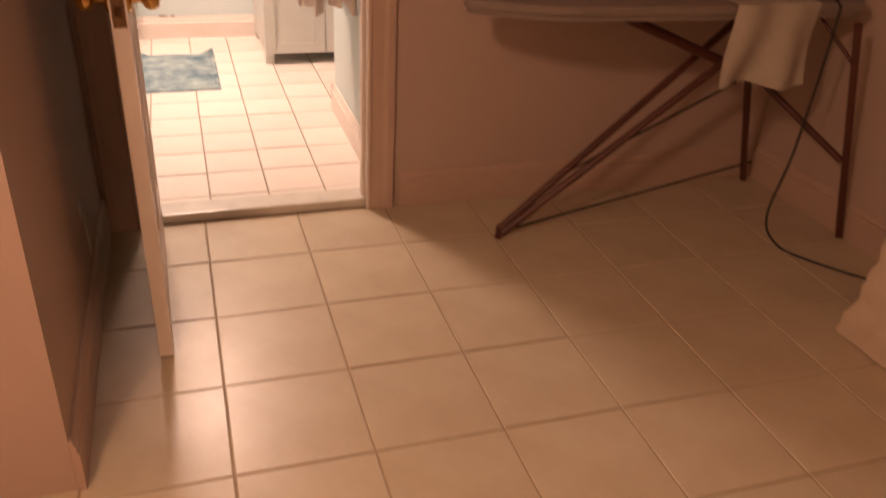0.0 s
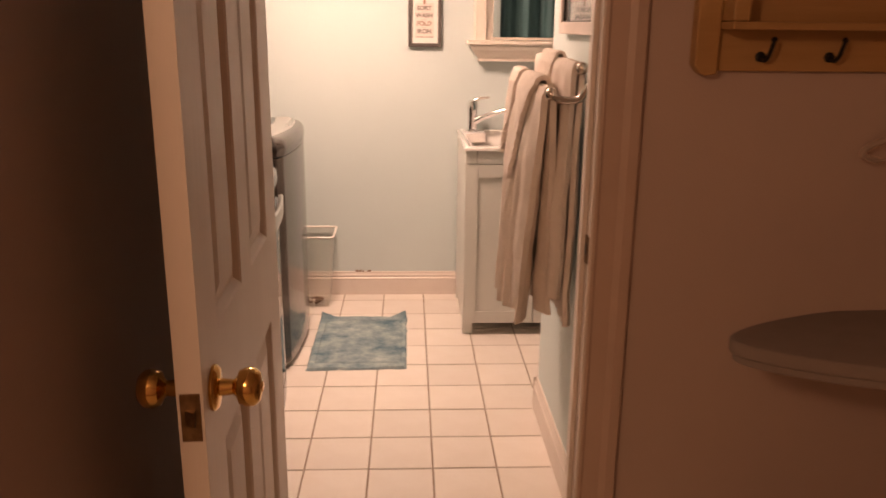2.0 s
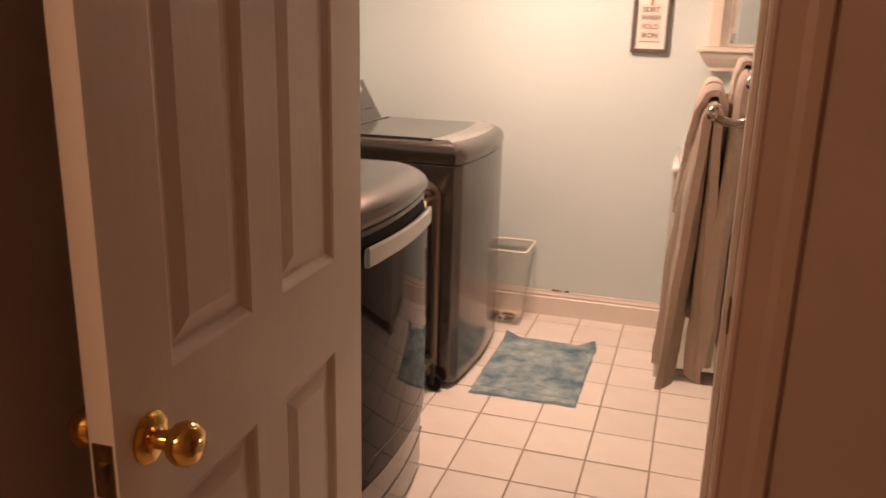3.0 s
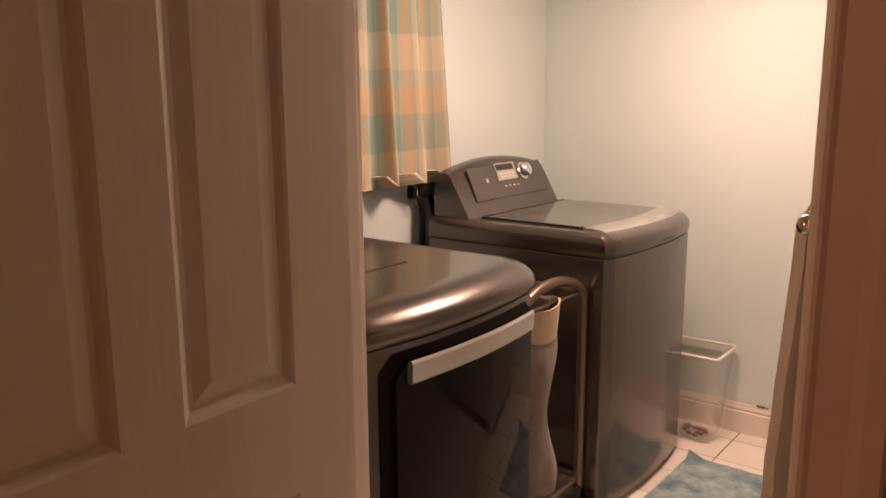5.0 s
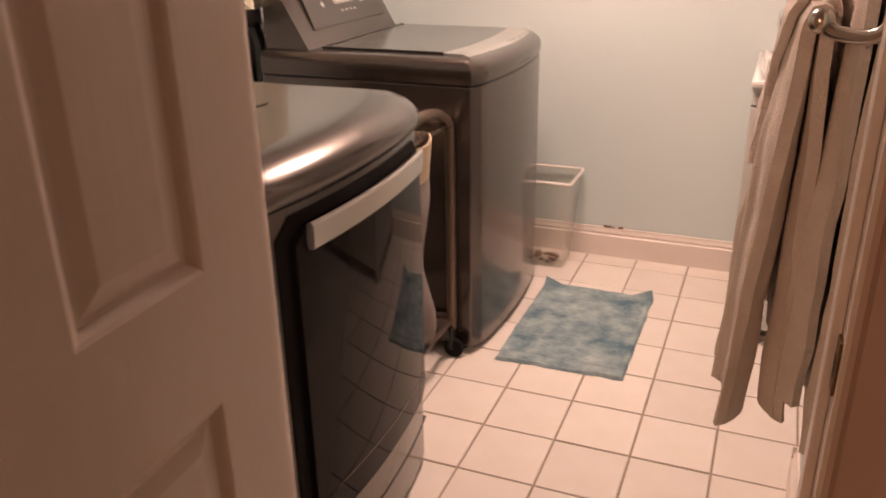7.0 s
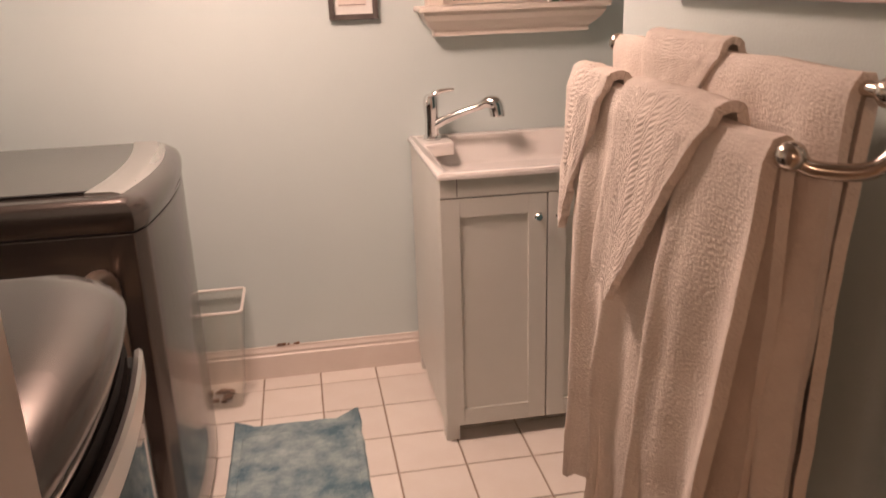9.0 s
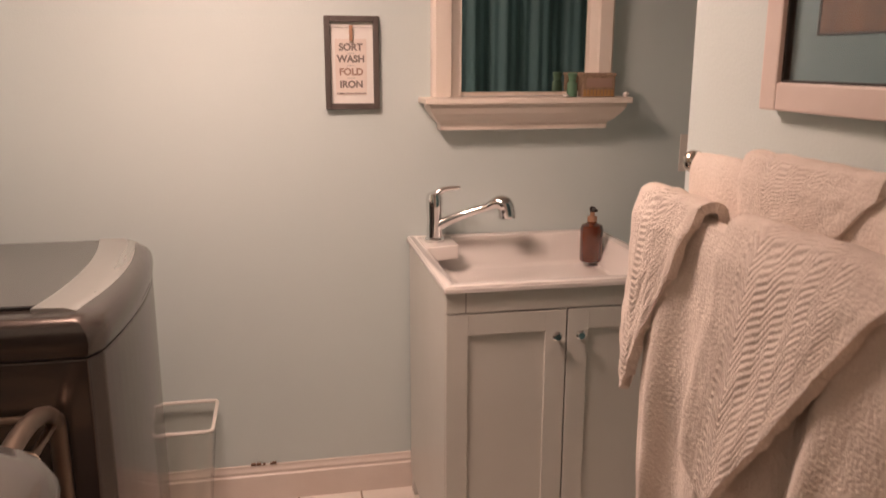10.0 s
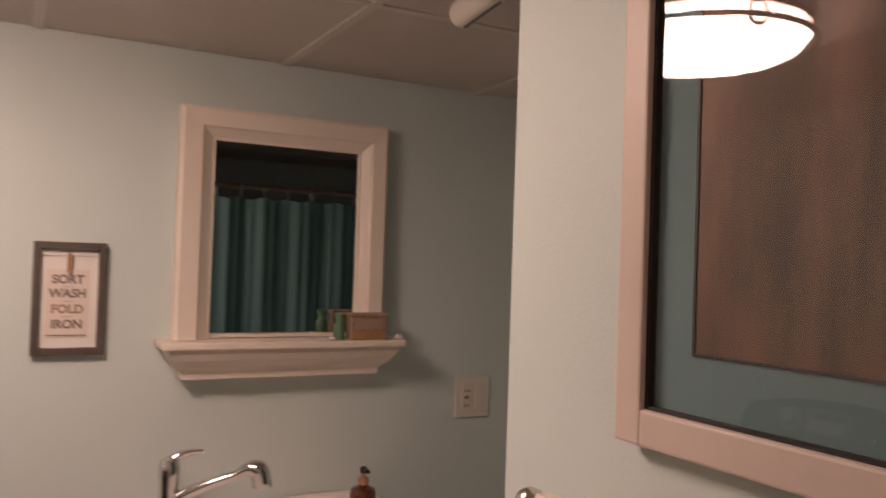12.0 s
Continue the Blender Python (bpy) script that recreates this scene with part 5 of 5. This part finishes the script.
iron = thing("steam_iron", "blue and grey steam iron standing on the board", "iron")
IX, IY = 1.70, -1.27
own = prism([(IY - 0.06, IBZ + 0.0), (IY + 0.06, IBZ + 0.0), (IY + 0.058, IBZ + 0.10), (IY + 0.03, IBZ + 0.20), (IY, IBZ + 0.255), (IY - 0.03, IBZ + 0.20), (IY - 0.058, IBZ + 0.10)], IX - 0.045, IX - 0.030, 0.003, axis="x")
part("soleplate", own, CHROME, iron)
own = prism([(IX - 0.030, IBZ), (IX + 0.06, IBZ), (IX + 0.055, IBZ + 0.06), (IX + 0.02, IBZ + 0.11), (IX + 0.01, IBZ + 0.17), (IX - 0.015, IBZ + 0.235), (IX - 0.030, IBZ + 0.24)], IY - 0.042, IY + 0.042, 0.012, axis="y")
part("body", own, BLUEP, iron, "blue plastic body", True)
part("heel", box(IX - 0.055, IY - 0.055, IBZ - 0.0005, IX + 0.075, IY + 0.055, IBZ + 0.028, 0.006), GREYP, iron)
part("handle", tube(smooth_path([(IX + 0.05, IY, IBZ + 0.04), (IX + 0.085, IY, IBZ + 0.08), (IX + 0.075, IY, IBZ + 0.16), (IX + 0.02, IY, IBZ + 0.20)], 5), 0.014, 12), GREYP, iron, "", True)
pts = smooth_path([(IX + 0.08, IY - 0.03, IBZ + 0.03), (IX + 0.06, IY - 0.19, IBZ + 0.0), (IX + 0.05, IY - 0.215, IBZ - 0.08), (IX + 0.04, IY - 0.20, 0.30), (IX - 0.02, IY - 0.22, 0.06), (IX - 0.02, IY - 0.30, HF + 0.008), (IX + 0.02, IY - 0.42, HF + 0.006), (IX + 0.16, IY - 0.60, HF + 0.006), (IX + 0.25, IY - 0.62, HF + 0.006)], 7)
part("cord", tube(pts, 0.0045, 8), CORD, iron, "dark power cord", True)


def cloth_fn(u, v):
    x = 1.385 + 0.30 * u - 0.02 * v + 0.03 * v * (u - 0.5)
    drape = 0.022 * math.sin(11 * u + 2 + 2 * v) * v + 0.014 * math.sin(5 * u - 6 * v) * v
    if v < 0.3:
        return (x, IBY - 0.06 - 0.13 * v / 0.3, IBZ + 0.004)
    d = (v - 0.3) / 0.7
    return (x, IBY - 0.193 - 0.012 * d + drape, IBZ + 0.004 - 0.255 * d + 0.012 * math.sin(6 * u) * d)


cl = thing("pressing_cloth", "off-white cotton cloth hanging over the board edge", "cloth")
part("cloth", sheet(cloth_fn, 40, 50, 0.002), CLOTHW, cl, "", True)

# ---- slipcovered armchair corner ----
ch = thing("armchair", "cream slipcovered armchair with ruffled skirt", "armchair")


def skirt(u, v):
    per = [(1.52, -2.06), (1.52, -2.75), (1.97, -2.75), (1.97, -2.06)]
    t = u * 4
    i = min(3, int(t))
    f = t - i
    a, b = per[i], per[(i + 1) % 4]
    x, y = a[0] + (b[0] - a[0]) * f, a[1] + (b[1] - a[1]) * f
    cx, cy = 1.745, -2.40
    k = 1 - 0.16 * v + 0.018 * math.sin(34 * u * 4) * (1 - v) + 0.05 * noise.noise((x * 9, y * 9, v * 9))
    return (min(cx + (x - cx) * k, 1.975), cy + (y - cy) * k, HF + 0.004 + 0.40 * v)


part("skirt", sheet(skirt, 160, 20, 0.004), SLIP, ch, "", True)
part("seat", box(1.57, -2.70, 0.37, 1.965, -2.11, 0.50, 0.04, seg=4), SLIP, ch, "", True)
part("backrest", box(1.84, -2.70, 0.48, 1.97, -2.11, 0.92, 0.04, seg=4), SLIP, ch, "", True)
part("frame", box(1.60, -2.66, HF, 1.94, -2.15, 0.38, 0.01), SLIP, ch)

# ---- floor tiles ----
def tile_mesh(name, size, gap, h, mat, bev):
    b = box(-size / 2 + gap / 2, -size / 2 + gap / 2, -0.006, size / 2 - gap / 2, size / 2 - gap / 2, h, 0)
    bmesh.ops.bevel(b, geom=[e for e in b.edges if all(v.co.z > 0 - 1e-6 for v in e.verts)], offset=bev, segments=1, affect="EDGES")
    bmesh.ops.recalc_face_normals(b, faces=b.faces)
    me = bpy.data.meshes.new(name)
    b.to_mesh(me)
    b.free()
    me.materials.append(mat)
    return me


def lay(owner, me, name, x0, y0, pitch, xmin, xmax, ymin, ymax, z):
    rnd = random.Random(2)
    i0, i1 = math.floor((xmin - x0) / pitch), math.ceil((xmax - x0) / pitch)
    j0, j1 = math.floor((ymin - y0) / pitch), math.ceil((ymax - y0) / pitch)
    for i in range(i0, i1):
        for j in range(j0, j1):
            cx, cy = x0 + (i + 0.5) * pitch, y0 + (j + 0.5) * pitch
            wx0, wx1 = max(cx - pitch / 2, xmin), min(cx + pitch / 2, xmax)
            wy0, wy1 = max(cy - pitch / 2, ymin), min(cy + pitch / 2, ymax)
            if wx1 - wx0 < 0.015 or wy1 - wy0 < 0.015:
                continue
            t = new(name, me)
            t.parent = owner
            t.matrix_basis = Matrix.LocRotScale(((wx0 + wx1) / 2, (wy0 + wy1) / 2, z + rnd.uniform(-0.0006, 0.0006)), Euler((rnd.uniform(-0.002, 0.002), rnd.uniform(-0.002, 0.002), 0)),
                                                ((wx1 - wx0) / pitch, (wy1 - wy0) / pitch, 1))


lay(bpy.data.objects["floor"], tile_mesh("tile", 0.208, 0.006, 0.0, TILE, 0.0015), "tile", 0.0, 0.0, 0.208, LEFT, 1.65, -0.879, FAR, 0.0)
lay(bpy.data.objects["hall_floor"], tile_mesh("hall_tile", 0.318, 0.005, 0.0, HTILE, 0.002), "tile", -0.235, -1.275, 0.318, -1.9, 1.985, -4.0, -0.981, HF)
